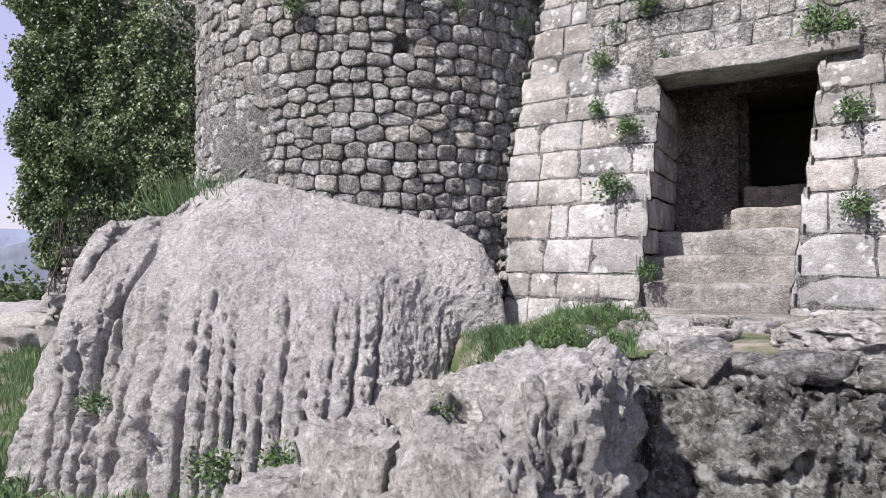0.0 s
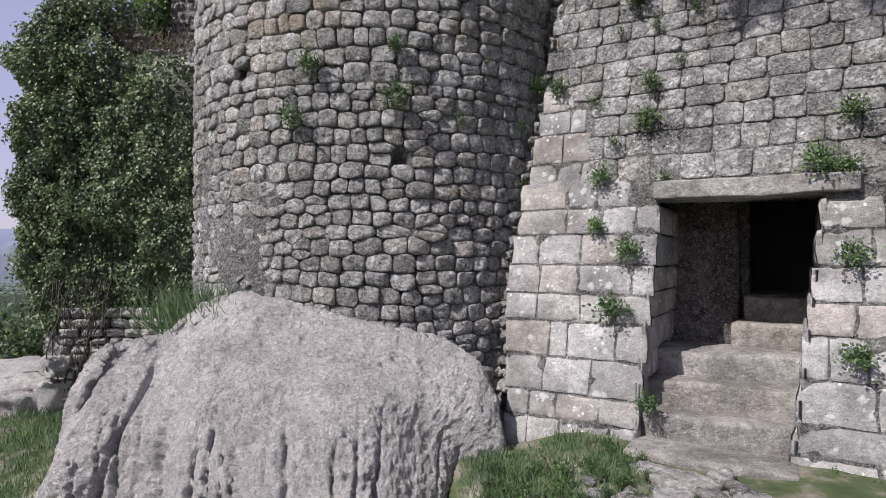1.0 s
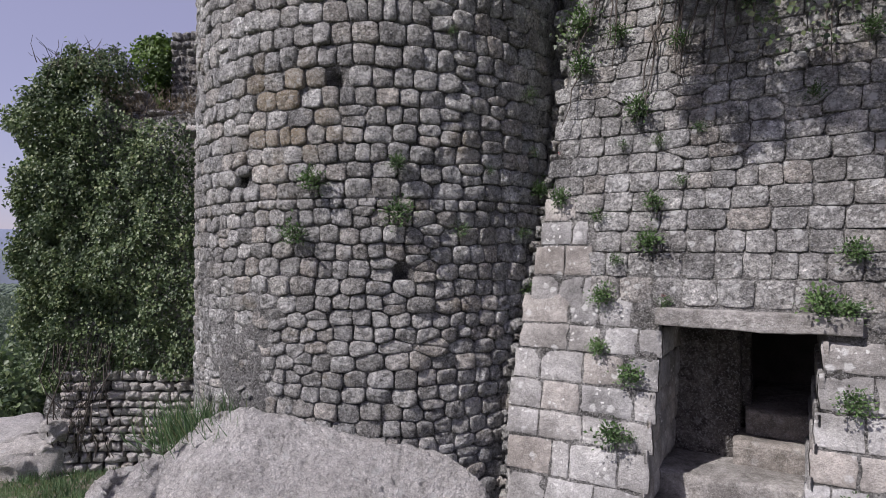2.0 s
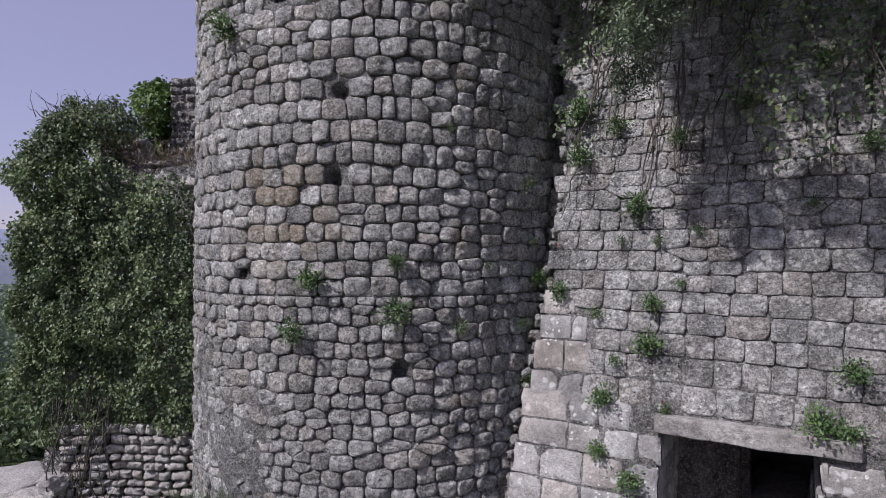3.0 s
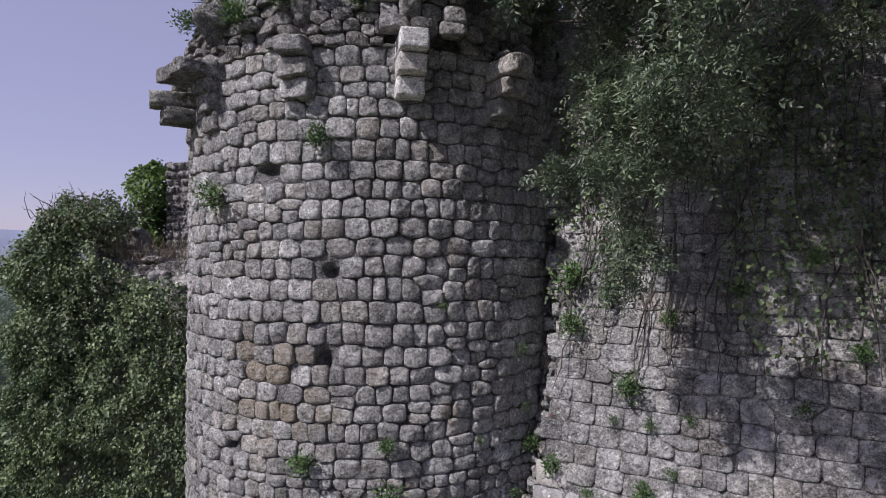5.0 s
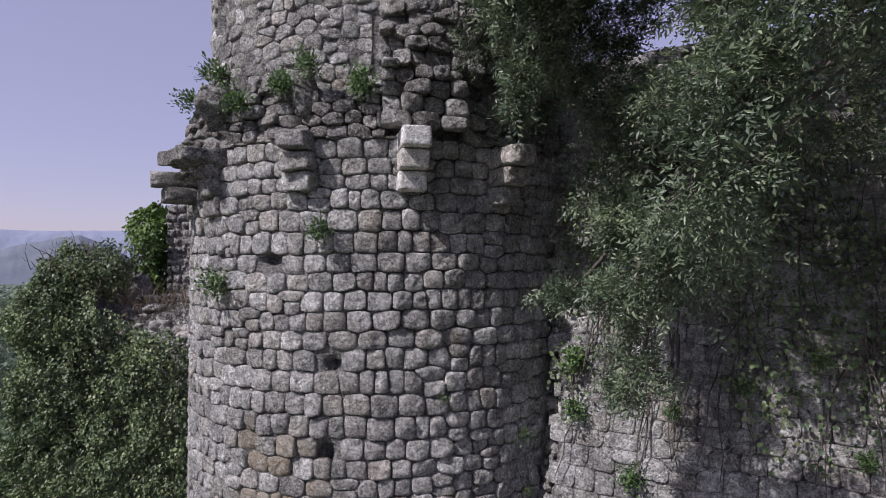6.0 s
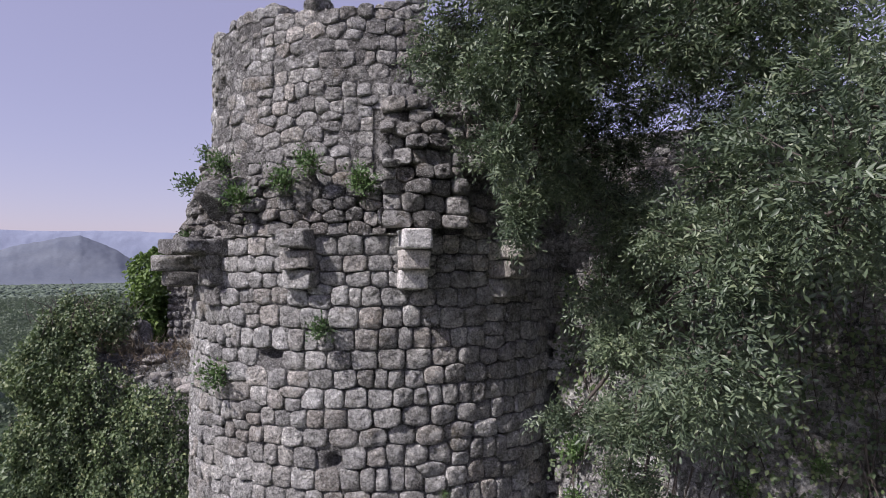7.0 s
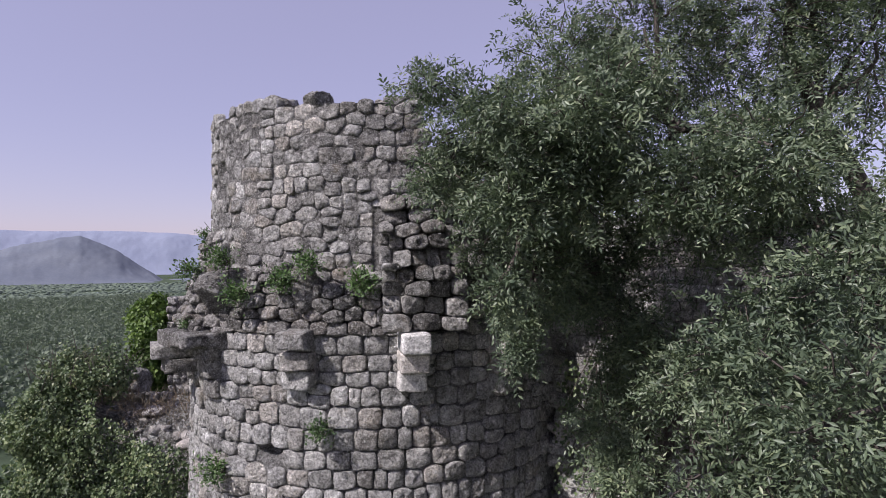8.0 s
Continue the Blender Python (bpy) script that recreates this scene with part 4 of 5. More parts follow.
def leaning(r0, r1, z0, z1):
    """A round face that steps back as it rises."""
    def surf(s, z, n):
        rad = r0 + (r1 - r0) * np.clip((z - z0) / (z1 - z0), 0, 1) + n
        return np.stack([TX + rad * np.sin(s / TR), TY - rad * np.cos(s / TR), z], 1)
    return surf


def ragged(a0, a1, z0, z1, r0, r1, seed, top=0.18, rough=0.016, proud=0.06):
    cells = rubble_cells(a0 * TR, a1 * TR, z0, z1, (0.085, 0.16), (0.11, 0.28), 1.6, 0.02, 0.04, seed, lambda s, z: z > z1 - top - top * vnoise([[s * 2.2, 0.5, seed]], seed)[0])
    return shaped_stones(cells, leaning(r0, r1, z0, z1), seed, 0.004, 0.1, proud, 0.02, 0.16, 0.01, rough, 0.2)


lay_shaped(ragged(-0.98, 0.12, 8.6, 9.4, 2.42, 2.28, 3) + ragged(-1.5, -0.78, 8.55, 9.75, 2.56, 2.14, 8, 0.15) + ragged(0.1, 0.42, 8.66, 9.3, 2.6, 2.55, 4, 0, 0.02, 0.1) + ragged(0.09, 0.52, 9.26, 10.15, 2.56, 2.3, 5, 0.14, 0.02, 0.09) + ragged(0.45, 1.5, 8.6, 10.3, 2.42, 2.3, 6), PARAPET_STONE, tower, np.array([TX, TY, 0.6]), "parapet_stone", 60, "broken rubble of the fallen parapet", lambda c: c[1] < 6.0)
tower_skin("parapet_core", 2.32, 8.5, 10.05, 0.44, 1.6, 0.5, False, 0.02, 16)
tower_skin("parapet_core", 2.3, 8.3, 9.05, -1.6, 1.6, 0.6, False, 0.02, 14)
tower_skin("parapet_core", 2.3, 8.5, 9.85, 0.06, 0.46, 0.45, False, 0.02, 15)
slab("terrace", (TX, TY, 8.45), np.array([1.0, 0, 0]), np.array([0, 1.0, 0]), UPZ, (2.9, 2.9, 0.3), MORTAR, tower, (TX, TY, 0.6), "", 3, 0.03, 6)


# ---- leaves ----
def frames(n, toward, spread, r):
    """Random leaf frames: length axis near `toward`, and a normal across it."""
    d = toward + spread * r.normal(size=(n, 3))
    d /= np.linalg.norm(d, axis=1, keepdims=True) + 1e-9
    s = np.cross(d, r.normal(size=(n, 3)))
    s /= np.linalg.norm(s, axis=1, keepdims=True) + 1e-9
    return d, s, np.cross(s, d)


def blade_mesh(p, d, s, nn, length, width, fold=0.12, wide_at=0.45):
    """One folded leaf of two quads for every row."""
    L, W = length[:, None], width[:, None]
    mid = p + d * L * wide_at - nn * L * fold
    v = np.stack([p, mid + s * W / 2 + nn * W * 0.25, p + d * L, mid, mid - s * W / 2 + nn * W * 0.25], 1).reshape(-1, 3)
    b = np.arange(len(p))[:, None] * 5
    return v, np.concatenate([b + [[0, 3, 2, 1]], b + [[0, 4, 2, 3]]])


def pinnate(p, d, s, nn, length, r, pairs=4):
    """Feathered leaves: leaflets in pairs along a drooping rib, and one at its tip."""
    vs, fs, base = [], [], 0
    for k in range(pairs * 2 + 1):
        last = k == pairs * 2
        t = 1.0 if last else 0.25 + 0.7 * (k // 2) / pairs
        side = 0.0 if last else (1.0 if k % 2 else -1.0)
        q = p + d * (length * t)[:, None] + np.array([0, 0, -1.0]) * (length * r.uniform(0.1, 0.6, len(p)) * t * t)[:, None]
        ld = d * (1.0 if last else 0.55) + s * side * 0.85 - nn * 0.1 + 0.28 * r.normal(size=p.shape)
        ld /= np.linalg.norm(ld, axis=1, keepdims=True)
        ls = np.cross(nn, ld)
        ls /= np.linalg.norm(ls, axis=1, keepdims=True) + 1e-9
        v, f = blade_mesh(q, ld, ls, np.cross(ld, ls), length * r.uniform(0.34, 0.46, len(p)), length * r.uniform(0.11, 0.16, len(p)), 0.05)
        vs.append(v), fs.append(f + base)
        base += len(v)
    return np.concatenate(vs), np.concatenate(fs)


def tube(pts, radii, sides=6):
    pts = np.asarray(pts, float)
    vs, fs = [], []
    for k, p in enumerate(pts):
        t = pts[min(k + 1, len(pts) - 1)] - pts[max(k - 1, 0)]
        t = t / (np.linalg.norm(t) + 1e-9)
        a = np.cross(t, [0.31, 0.2, 0.93] if abs(t[2]) < 0.9 else [1, 0.1, 0])
        a /= np.linalg.norm(a)
        b = np.cross(t, a)
        ang = np.linspace(0, 2 * np.pi, sides, endpoint=False)
        vs.append(p + radii[k] * (np.cos(ang)[:, None] * a + np.sin(ang)[:, None] * b))
    for k in range(len(pts) - 1):
        for j in range(sides):
            fs.append([k * sides + j, k * sides + (j + 1) % sides, (k + 1) * sides + (j + 1) % sides, (k + 1) * sides + j])
    return np.concatenate(vs), np.array(fs)


def wander(a, b, n, amount, seed):
    r = np.random.default_rng(seed)
    t = np.linspace(0, 1, n)[:, None]
    bend = np.cumsum(r.normal(0, amount, (n, 3)), 0)
    bend -= bend[0] + (bend[-1] - bend[0]) * t
    return np.asarray(a, float) * (1 - t) + np.asarray(b, float) * t + bend


def joined(pieces):
    vs, fs, base = [], [], 0
    for v, f in pieces:
        vs.append(v), fs.append(f + base)
        base += len(v)
    return np.concatenate(vs), np.concatenate(fs)


# ---- the ash tree that leans over the wall ----
# clumps: middle, radii, number of twigs
CLUMPS = [
    ((-0.02, 4.3, 10.64), (0.3, 0.25, 0.18), 18), ((0.32, 4.5, 10.35), (0.45, 0.4, 0.35), 60), ((0.1, 4.45, 9.95), (0.3, 0.3, 0.28), 34), ((0.75, 4.7, 9.75), (0.42, 0.4, 0.4), 60),
    ((0.85, 4.6, 9.15), (0.3, 0.3, 0.35), 44), ((0.68, 4.55, 8.75), (0.16, 0.2, 0.22), 18), ((1.0, 4.7, 10.9), (0.55, 0.5, 0.5), 80), ((1.1, 4.9, 10.15), (0.6, 0.5, 0.45), 80), ((1.3, 5.2, 9.4), (0.5, 0.4, 0.4), 50),
    ((1.7, 4.7, 11.2), (0.6, 0.6, 0.6), 80), ((1.9, 4.6, 10.3), (0.6, 0.5, 0.45), 70), ((2.5, 4.3, 11.2), (0.6, 0.6, 0.6), 80), ((3.2, 4.2, 10.9), (0.7, 0.7, 0.8), 80),
    ((2.3, 3.9, 10.0), (0.5, 0.5, 0.35), 56), ((2.1, 2.95, 9.25), (0.45, 0.4, 0.3), 60), ((1.65, 2.95, 8.85), (0.36, 0.35, 0.3), 56), ((1.45, 2.8, 8.35), (0.36, 0.32, 0.32), 60),
    ((1.75, 2.4, 8.7), (0.42, 0.35, 0.35), 60), ((1.4, 2.8, 7.9), (0.36, 0.32, 0.34), 70), ((1.5, 3.3, 7.7), (0.36, 0.3, 0.3), 40), ((1.02, 4.35, 7.2), (0.32, 0.22, 0.12), 26),
    ((1.4, 4.05, 7.25), (0.4, 0.3, 0.2), 46), ((1.66, 3.7, 7.45), (0.4, 0.35, 0.3), 50), ((1.5, 4.3, 6.6), (0.24, 0.24, 0.28), 26), ((1.62, 4.9, 6.6), (0.24, 0.2, 0.4), 30),
    ((1.64, 4.7, 7.1), (0.3, 0.3, 0.3), 34), ((2.6, 2.9, 8.7), (0.6, 0.6, 0.6), 80), ((2.9, 3.4, 9.6), (0.6, 0.6, 0.6), 70), ((3.4, 3.0, 8.4), (0.9, 0.8, 0.8), 90),
    ((3.9, 3.4, 9.8), (0.9, 0.9, 0.8), 80), ((2.7, 4.4, 12.1), (1.0, 0.9, 0.6), 90), ((3.8, 4.2, 11.8), (0.9, 0.9, 0.9), 70), ((1.6, 4.8, 12.0), (0.55, 0.6, 0.4), 50), ((3.0, 5.6, 10.6), (0.8, 0.5, 0.7), 90), ((2.3, 5.6, 11.3), (0.7, 0.5, 0.6), 90), ((3.6, 5.2, 11.4), (0.8, 0.5, 0.7), 90), ((1.6, 5.6, 10.9), (0.6, 0.4, 0.6), 80), ((0.2, 5.0, 10.1), (0.28, 0.25, 0.35), 50),
    ((0.75, 5.15, 10.0), (0.5, 0.4, 0.5), 90), ((1.3, 5.1, 10.6), (0.5, 0.4, 0.5), 80), ((1.5, 5.0, 9.75), (0.5, 0.4, 0.4), 80), ((2.1, 4.6, 9.6), (0.5, 0.4, 0.35), 80), ((2.7, 4.1, 9.5), (0.5, 0.4, 0.4), 70), ((1.6, 5.2, 9.0), (0.45, 0.35, 0.4), 60), ((1.1, 4.9, 9.2), (0.4, 0.35, 0.4), 60), 
    ((0.75, 4.3, 9.35), (0.32, 0.3, 0.32), 60), ((0.52, 3.7, 9.72), (0.22, 0.25, 0.28), 55), ((0.45, 3.75, 10.2), (0.28, 0.3, 0.28), 55), ((1.0, 3.6, 10.2), (0.35, 0.3, 0.3), 65), ((0.45, 3.85, 9.15), (0.13, 0.15, 0.22), 30), ((0.64, 4.4, 8.75), (0.15, 0.18, 0.3), 30), ((0.4, 5.2, 9.4), (0.22, 0.22, 0.4), 40), ((1.05, 5.3, 9.7), (0.4, 0.3, 0.4), 50), ((0.3, 4.2, 9.85), (0.3, 0.3, 0.3), 50), ((1.0, 3.9, 9.8), (0.4, 0.35, 0.3), 70), ((1.55, 3.6, 9.8), (0.4, 0.35, 0.3), 70), ((2.0, 3.4, 10.0), (0.4, 0.4, 0.35), 70), ((1.2, 4.1, 10.5), (0.5, 0.4, 0.4), 70),
    ((1.45, 4.4, 7.8), (0.3, 0.3, 0.3), 50), ((1.7, 3.9, 8.5), (0.35, 0.3, 0.3), 50), ((2.3, 4.0, 8.6), (0.35, 0.3, 0.3), 50),
    ((1.15, 6.5, 9.2), (0.25, 0.25, 0.3), 50), ((1.2, 6.4, 9.7), (0.3, 0.25, 0.35), 50), ((1.5, 6.2, 9.0), (0.25, 0.25, 0.35), 40), ((0.75, 6.0, 10.3), (0.3, 0.3, 0.4), 60), ((1.0, 6.2, 9.7), (0.3, 0.25, 0.4), 60),
    ((1.4, 4.7, 8.0), (0.3, 0.25, 0.4), 60), ((1.65, 4.7, 8.6), (0.35, 0.3, 0.35), 60), ((2.3, 5.2, 8.6), (0.7, 0.4, 0.6), 80), ((3.1, 4.4, 8.6), (0.6, 0.5, 0.5), 70), ((1.7, 5.3, 8.0), (0.45, 0.3, 0.5), 50), 
]


def ash_tree():
    r = np.random.default_rng(77)
    base = np.array([4.15, 2.9, 0.75])
    tree = empty("ash_tree", "large ash tree with dense feathered leaves leaning over the wall", "tree", at=base)
    fork, high = np.array([4.5, 3.7, 6.4]), np.array([3.0, 4.5, 10.4])
    for start, end, r0, r1, sd in [(base - UPZ * 0.2, fork, 0.26, 0.17, 1), (fork, high, 0.16, 0.06, 2), (fork + (0, -0.1, 0.6), (2.7, 3.2, 8.9), 0.1, 0.035, 3), (high - UPZ * 0.8, (0.9, 4.8, 10.3), 0.06, 0.02, 5), (high - UPZ * 1.2, (2.2, 5.0, 8.4), 0.06, 0.03, 6), (high, (2.6, 4.5, 12.2), 0.06, 0.02, 7)]:
        v, f = tube(wander(start, end, 10, 0.06, sd), np.linspace(r0, r1, 10), 9)
        part_np("trunk" if sd == 1 else "limb", v - base, f, BARK, tree)
    hubs = np.array([fork, high, (2.7, 3.2, 8.9), (2.2, 5.0, 8.4), (0.9, 4.8, 10.3), (1.9, 4.65, 10.4), (3.4, 3.6, 8.4)])
    twigs, P, D = [], [], []
    for k, (c, rad, count) in enumerate(CLUMPS):
        c, rad = np.array(c), np.array(rad)
        hub = hubs[np.argmin(np.linalg.norm(hubs - c, axis=1))]
        twigs.append(tube(wander(hub, c, 7, 0.04, 100 + k), np.linspace(0.03, 0.012, 7), 5))
        for j in range(int(count * (2.0 * max(1.0, float(rad.mean()) / 0.52) if c[2] > 9.6 else 1.6))):
            u = r.normal(size=3)
            u /= np.linalg.norm(u)
            tip = c + u * rad * r.uniform(0.6, 1.15)
            if fbm(tip[None], 2.4, 2, 19)[0] < (-0.5 if c[2] > 9.6 else -0.32):
                continue
            start = c + u * rad * 0.5
            if j % 3 == 0:
                twigs.append(tube(wander(start, tip, 4, 0.015, 1000 * k + j), np.linspace(0.007, 0.003, 4), 3))
            m = r.integers(5, 9)
            P.append(np.repeat(tip[None], m, 0) + r.normal(0, 0.035, (m, 3)) - u * r.uniform(0, 0.14, (m, 1)))
            D.append(np.repeat((u * 0.6 + np.array([0, 0, -0.12]))[None], m, 0))
    P, D = np.concatenate(P), np.concatenate(D)
    d, s, nn = frames(len(P), D, 0.55, r)
    # leaves turn their upper side to the sky
    s = np.cross(d, 0.5 * UPZ + 0.4 * np.array(to_sun) + 0.6 * r.normal(size=d.shape))
    s /= np.linalg.norm(s, axis=1, keepdims=True) + 1e-9
    nn = np.cross(s, d)
    v, f = pinnate(P, d, s, nn, r.uniform(0.08, 0.13, len(P)), r, 3)
    tagged(part_np("crown", v - base, f, ASH, tree, "green feathered leaves", False), kind="stuff")
    v, f = joined(twigs)
    tagged(part_np("twig_tangle", v - base, f, BARK, tree), kind="stuff")


ash_tree()


# ---- ivy-clad ruined wall beyond the tower ----
def leaf_cloud(p, out, size, r, droop=0.6):
    d, s, nn = frames(len(p), out * 0.35 + np.array([0, 0, -droop]), 0.45, r)
    s = np.cross(d, out + 0.5 * r.normal(size=d.shape))
    s /= np.linalg.norm(s, axis=1, keepdims=True) + 1e-9
    nn = np.cross(s, d)
    L = size * r.uniform(0.6, 1.25, len(p))
    return blade_mesh(p, d, s, nn, L, L * r.uniform(0.7, 0.95, len(p)), 0.08, 0.38)


def ivy_shell(c, rad, n, r, power=3.2, bump=0.25, front=True):
    """Points over a lumpy rounded block, with outward directions."""
    u = r.normal(size=(n, 3))
    if front:
        u[:, 1] = np.where(u[:, 1] > 0.3, -u[:, 1], u[:, 1])
    u /= (np.abs(u) ** power).sum(1, keepdims=True) ** (1 / power)
    p = np.array(c) + u * np.array(rad)
    out = u / np.array(rad)
    out /= np.linalg.norm(out, axis=1, keepdims=True)
    lump = fbm(p, 1.1, 3, 31)
    p = p + out * (bump * lump + r.normal(0, 0.07, n) + 0.2 * fbm(p, 3.6, 2, 37) - 0.02)[:, None]
    return p, out


def ruin_stones(parent, o, x0, x1, z0, z1, y, seed, mat, tall=lambda x: 99.0, limit=60, depth=0.14, size=(0.16, 0.38), hs=(0.12, 0.22)):
    r, places = np.random.default_rng(seed), []
    for z, h in courses(z0, z1, *hs, r):
        x = x0
        while x < x1:
            w = r.uniform(*size)
            if z + h / 2 < tall(x + w / 2):
                t = r.normal(0, 0.06)
                places.append((np.array([x + w / 2, y(x + w / 2) - r.uniform(0, 0.05), z + h / 2]) - o, np.array([math.cos(t), 0, math.sin(t)]), np.array([r.normal(0, 0.1), -1.0, r.normal(0.05, 0.1)]), np.array([-math.sin(t), 0, math.cos(t)]), w * 0.94, h * 0.94, depth))
            x += w
    lay_stones(RUBBLE, places, mat, parent, "stone", limit)


def ivy_ruin():
    r = np.random.default_rng(91)
    o = np.array([-5.6, 10.9, 0.2])
    ruin = empty("ivy_clad_wall", "ruined rubble wall smothered in dark green ivy", "wall", at=o)
    slab("wall_body", (-5.55, 11.3, 3.1), np.array([1.0, 0, 0]), np.array([0, 1.0, 0]), UPZ, (3.3, 1.4, 6.8), DARK_ROCK, ruin, o, "", 4, 0.08, 14)
    ruin_stones(ruin, o, -6.7, -3.6, -0.1, 1.8, lambda x: 10.35 + 0.05 * math.sin(3 * x), 5, BOULDER, limit=110)
    p, out = ivy_shell((-5.5, 11.1, 4.4), (2.1, 1.0, 2.95), 86000, r, 4.5)
    keep = (p[:, 2] > 1.85 + 0.55 * vnoise(p * 1.3, 4)) & (p[:, 2] < 7.3 + 0.3 * smooth(-6.4, -7.0, p[:, 0]) - 1.25 * smooth(-6.4, -5.3, p[:, 0]) + 0.3 * vnoise(p * 2.2, 9))
    p2, out2 = ivy_shell((-6.95, 10.9, 4.5), (0.72, 0.85, 2.2), 15000, r, 2.1)
    p3, out3 = ivy_shell((-6.5, 10.8, 7.2), (0.75, 0.5, 0.4), 6000, r, 2.2, 0.15)
    p, out = np.concatenate([p[keep], p2, p3]), np.concatenate([out[keep], out2, out3])
    v, f = leaf_cloud(p, out, 0.063, r)
    tagged(part_np("ivy", v - o, f, IVY, ruin, "dense dark green ivy leaves", False), kind="stuff")
    stems = []
    for k in range(24):
        x = float(np.clip(r.normal(-6.2, 0.3), -6.75, -5.4))
        y = 10.25 + r.normal(0, 0.02)
        stems.append(tube(wander((x + r.normal(0, 0.1), y + 0.05, 0.4), (x + r.normal(0, 0.3), y - r.uniform(0, 0.05), 2.4), 8, 0.075, 500 + k), np.full(8, r.uniform(0.004, 0.012)), 5))
    v, f = joined(stems)
    tagged(part_np("ivy_stems", v - o, f, BARK, ruin, "tangled brown ivy stems"), kind="stuff")
    twigs = []
    for k in range(90):
        a = np.array([r.uniform(-7.0, -5.7), 10.8 + r.normal(0, 0.3), 7.2 + r.normal(0, 0.1)])
        twigs.append(tube(wander(a, a + np.array([r.normal(0, 0.2), r.normal(0, 0.2), r.uniform(0.2, 0.55)]), 5, 0.03, 800 + k), np.linspace(0.009, 0.003, 5), 4))
    v, f = joined(twigs)
    tagged(part_np("dry_twigs", v - o, f, BARK, ruin, "bare dry twigs"), kind="stuff")
    q = np.stack([r.uniform(-6.5, -4.1, 1300), 10.75 + r.normal(0, 0.25, 1300), 0 * r.random(1300)], 1)
    q[:, 2] = 7.15 - 0.6 * smooth(-6.3, -5.4, q[:, 0]) + r.normal(0, 0.16, 1300)
    d, sd, nn = frames(len(q), np.array([[0, -0.15, 0.7]]), 0.5, r)
    v, f = blade_mesh(q, d, sd, nn, r.uniform(0.08, 0.3, len(q)), np.full(len(q), 0.012), 0.1, 0.5)
    tagged(part_np("dry_growth", v - o, f, DRY, ruin, "dry brown stems and grass on the wall top", False), kind="stuff")
    # rubble crest and the standing pier behind it
    o2 = np.array([-5.4, 12.2, 5.5])
    pier = empty("ruined_pier", "standing pier of a ruined wall with ivy on one edge", "wall", at=o2)
    slab("pier_body", (-5.0, 12.45, 6.5), np.array([1.0, 0, 0]), np.array([0, 1.0, 0]), UPZ, (1.1, 0.7, 4.0), ROUGH_ROCK, pier, o2, "", 6, 0.05, 12)
    ruin_stones(pier, o2, -5.62, -4.7, 5.6, 8.5, lambda x: 12.08, 7, ROUGH_ROCK, limit=90, size=(0.12, 0.26))
    p, out = ivy_shell((-5.98, 12.3, 7.4), (0.3, 0.35, 1.2), 8000, r, 2.6, 0.16, False)
    v, f = leaf_cloud(p, out, 0.08, r)
    tagged(part_np("ivy", v - o2, f, BRIGHT_IVY, pier, "fresh green ivy leaves", False), kind="stuff")
    o3 = np.array([-5.4, 11.6, 5.2])
    crest = empty("rubble_crest", "broken crest of a rubble wall with dry plants", "wall", at=o3)
    slab("crest_body", (-5.1, 12.0, 5.2), np.array([1.0, 0, 0]), np.array([0, 1.0, 0]), UPZ, (2.6, 0.9, 2.6), ROUGH_ROCK, crest, o3, "", 8, 0.1, 12)
    slab("crest_body", (-6.35, 11.75, 6.0), np.array([1.0, 0, 0]), np.array([0, 1.0, 0]), UPZ, (1.0, 0.5, 2.3), ROUGH_ROCK, crest, o3, "", 18, 0.07, 9)
    ruin_stones(crest, o3, -6.45, -3.9, 5.4, 7.5, lambda x: 11.42, 9, ROUGH_ROCK, lambda x: 6.7 + 0.6 * smooth(-5.5, -6.1, x) + 0.12 * math.sin(x * 9), 90)
    ruin_stones(crest, o3, -5.9, -3.9, 5.9, 6.8, lambda x: 10.75 + 0.1 * math.sin(x * 5), 10, BOULDER, lambda x: 6.4 + 0.2 * math.sin(x * 7), 80, 0.3)
    for k in range(46):
        x, y = r.uniform(-5.9, -3.7), r.uniform(10.3, 11.3)
        sz = r.uniform(0.07, 0.2)
        rock("stone", np.array([x, y, 6.08 + 0.35 * (y - 10.3) + r.normal(0, 0.05)]) - o3, (sz * 1.3, sz, sz * 0.8), 1900 + k, BOULDER if k % 3 else ROUGH_ROCK, "", turn=r.uniform(0, 6), parent=crest, sub=2)


ivy_ruin()


# ---- growth that hangs over the shaded upper wall ----
def wall_growth():
    r = np.random.default_rng(123)
    n = 9000
    s, z = r.uniform(-2.25, 2.6, n), 5.6 + 3.6 * r.random(n) ** 0.7
    q = np.stack([s, z, 0 * s], 1)
    keep = fbm(q, 1.1, 3, 61) + 0.6 * smooth(6.2, 8.2, z) + 0.2 * smooth(-1.4, -2.2, s) > 0.42
    s, z = s[keep], z[keep]
    p = np.array([on_wall(a, b) for a, b in zip(s, z)]) - INW * (0.04 + 0.25 * r.random(len(s)) ** 1.5)[:, None]
    v, f = leaf_cloud(p, np.repeat([[-0.52, -0.85, 0.1]], len(p), 0), 0.055, r)
    o = np.array([2.0, 5.5, 5.2])
    growth = empty("wall_creeper", "dark creeper and dry stems hanging on the upper wall", "plant", at=o)
    tagged(part_np("foliage", v - o, f, IVY, growth, "", False), kind="stuff")
    stems = []
    for k in range(120):
        a, b = r.uniform(-2.1, 2.0), r.uniform(6.2, 9.0)
        top = on_wall(a, b, 0.08)
        stems.append(tube(wander(top, on_wall(a + r.normal(0, 0.15), b - r.uniform(0.4, 1.2), 0.12), 6, 0.03, 7000 + k), np.linspace(0.012, 0.004, 6), 4))
    v, f = joined(stems)
    tagged(part_np("stem_tangle", v - o, f, BARK, growth), kind="stuff")


wall_growth()


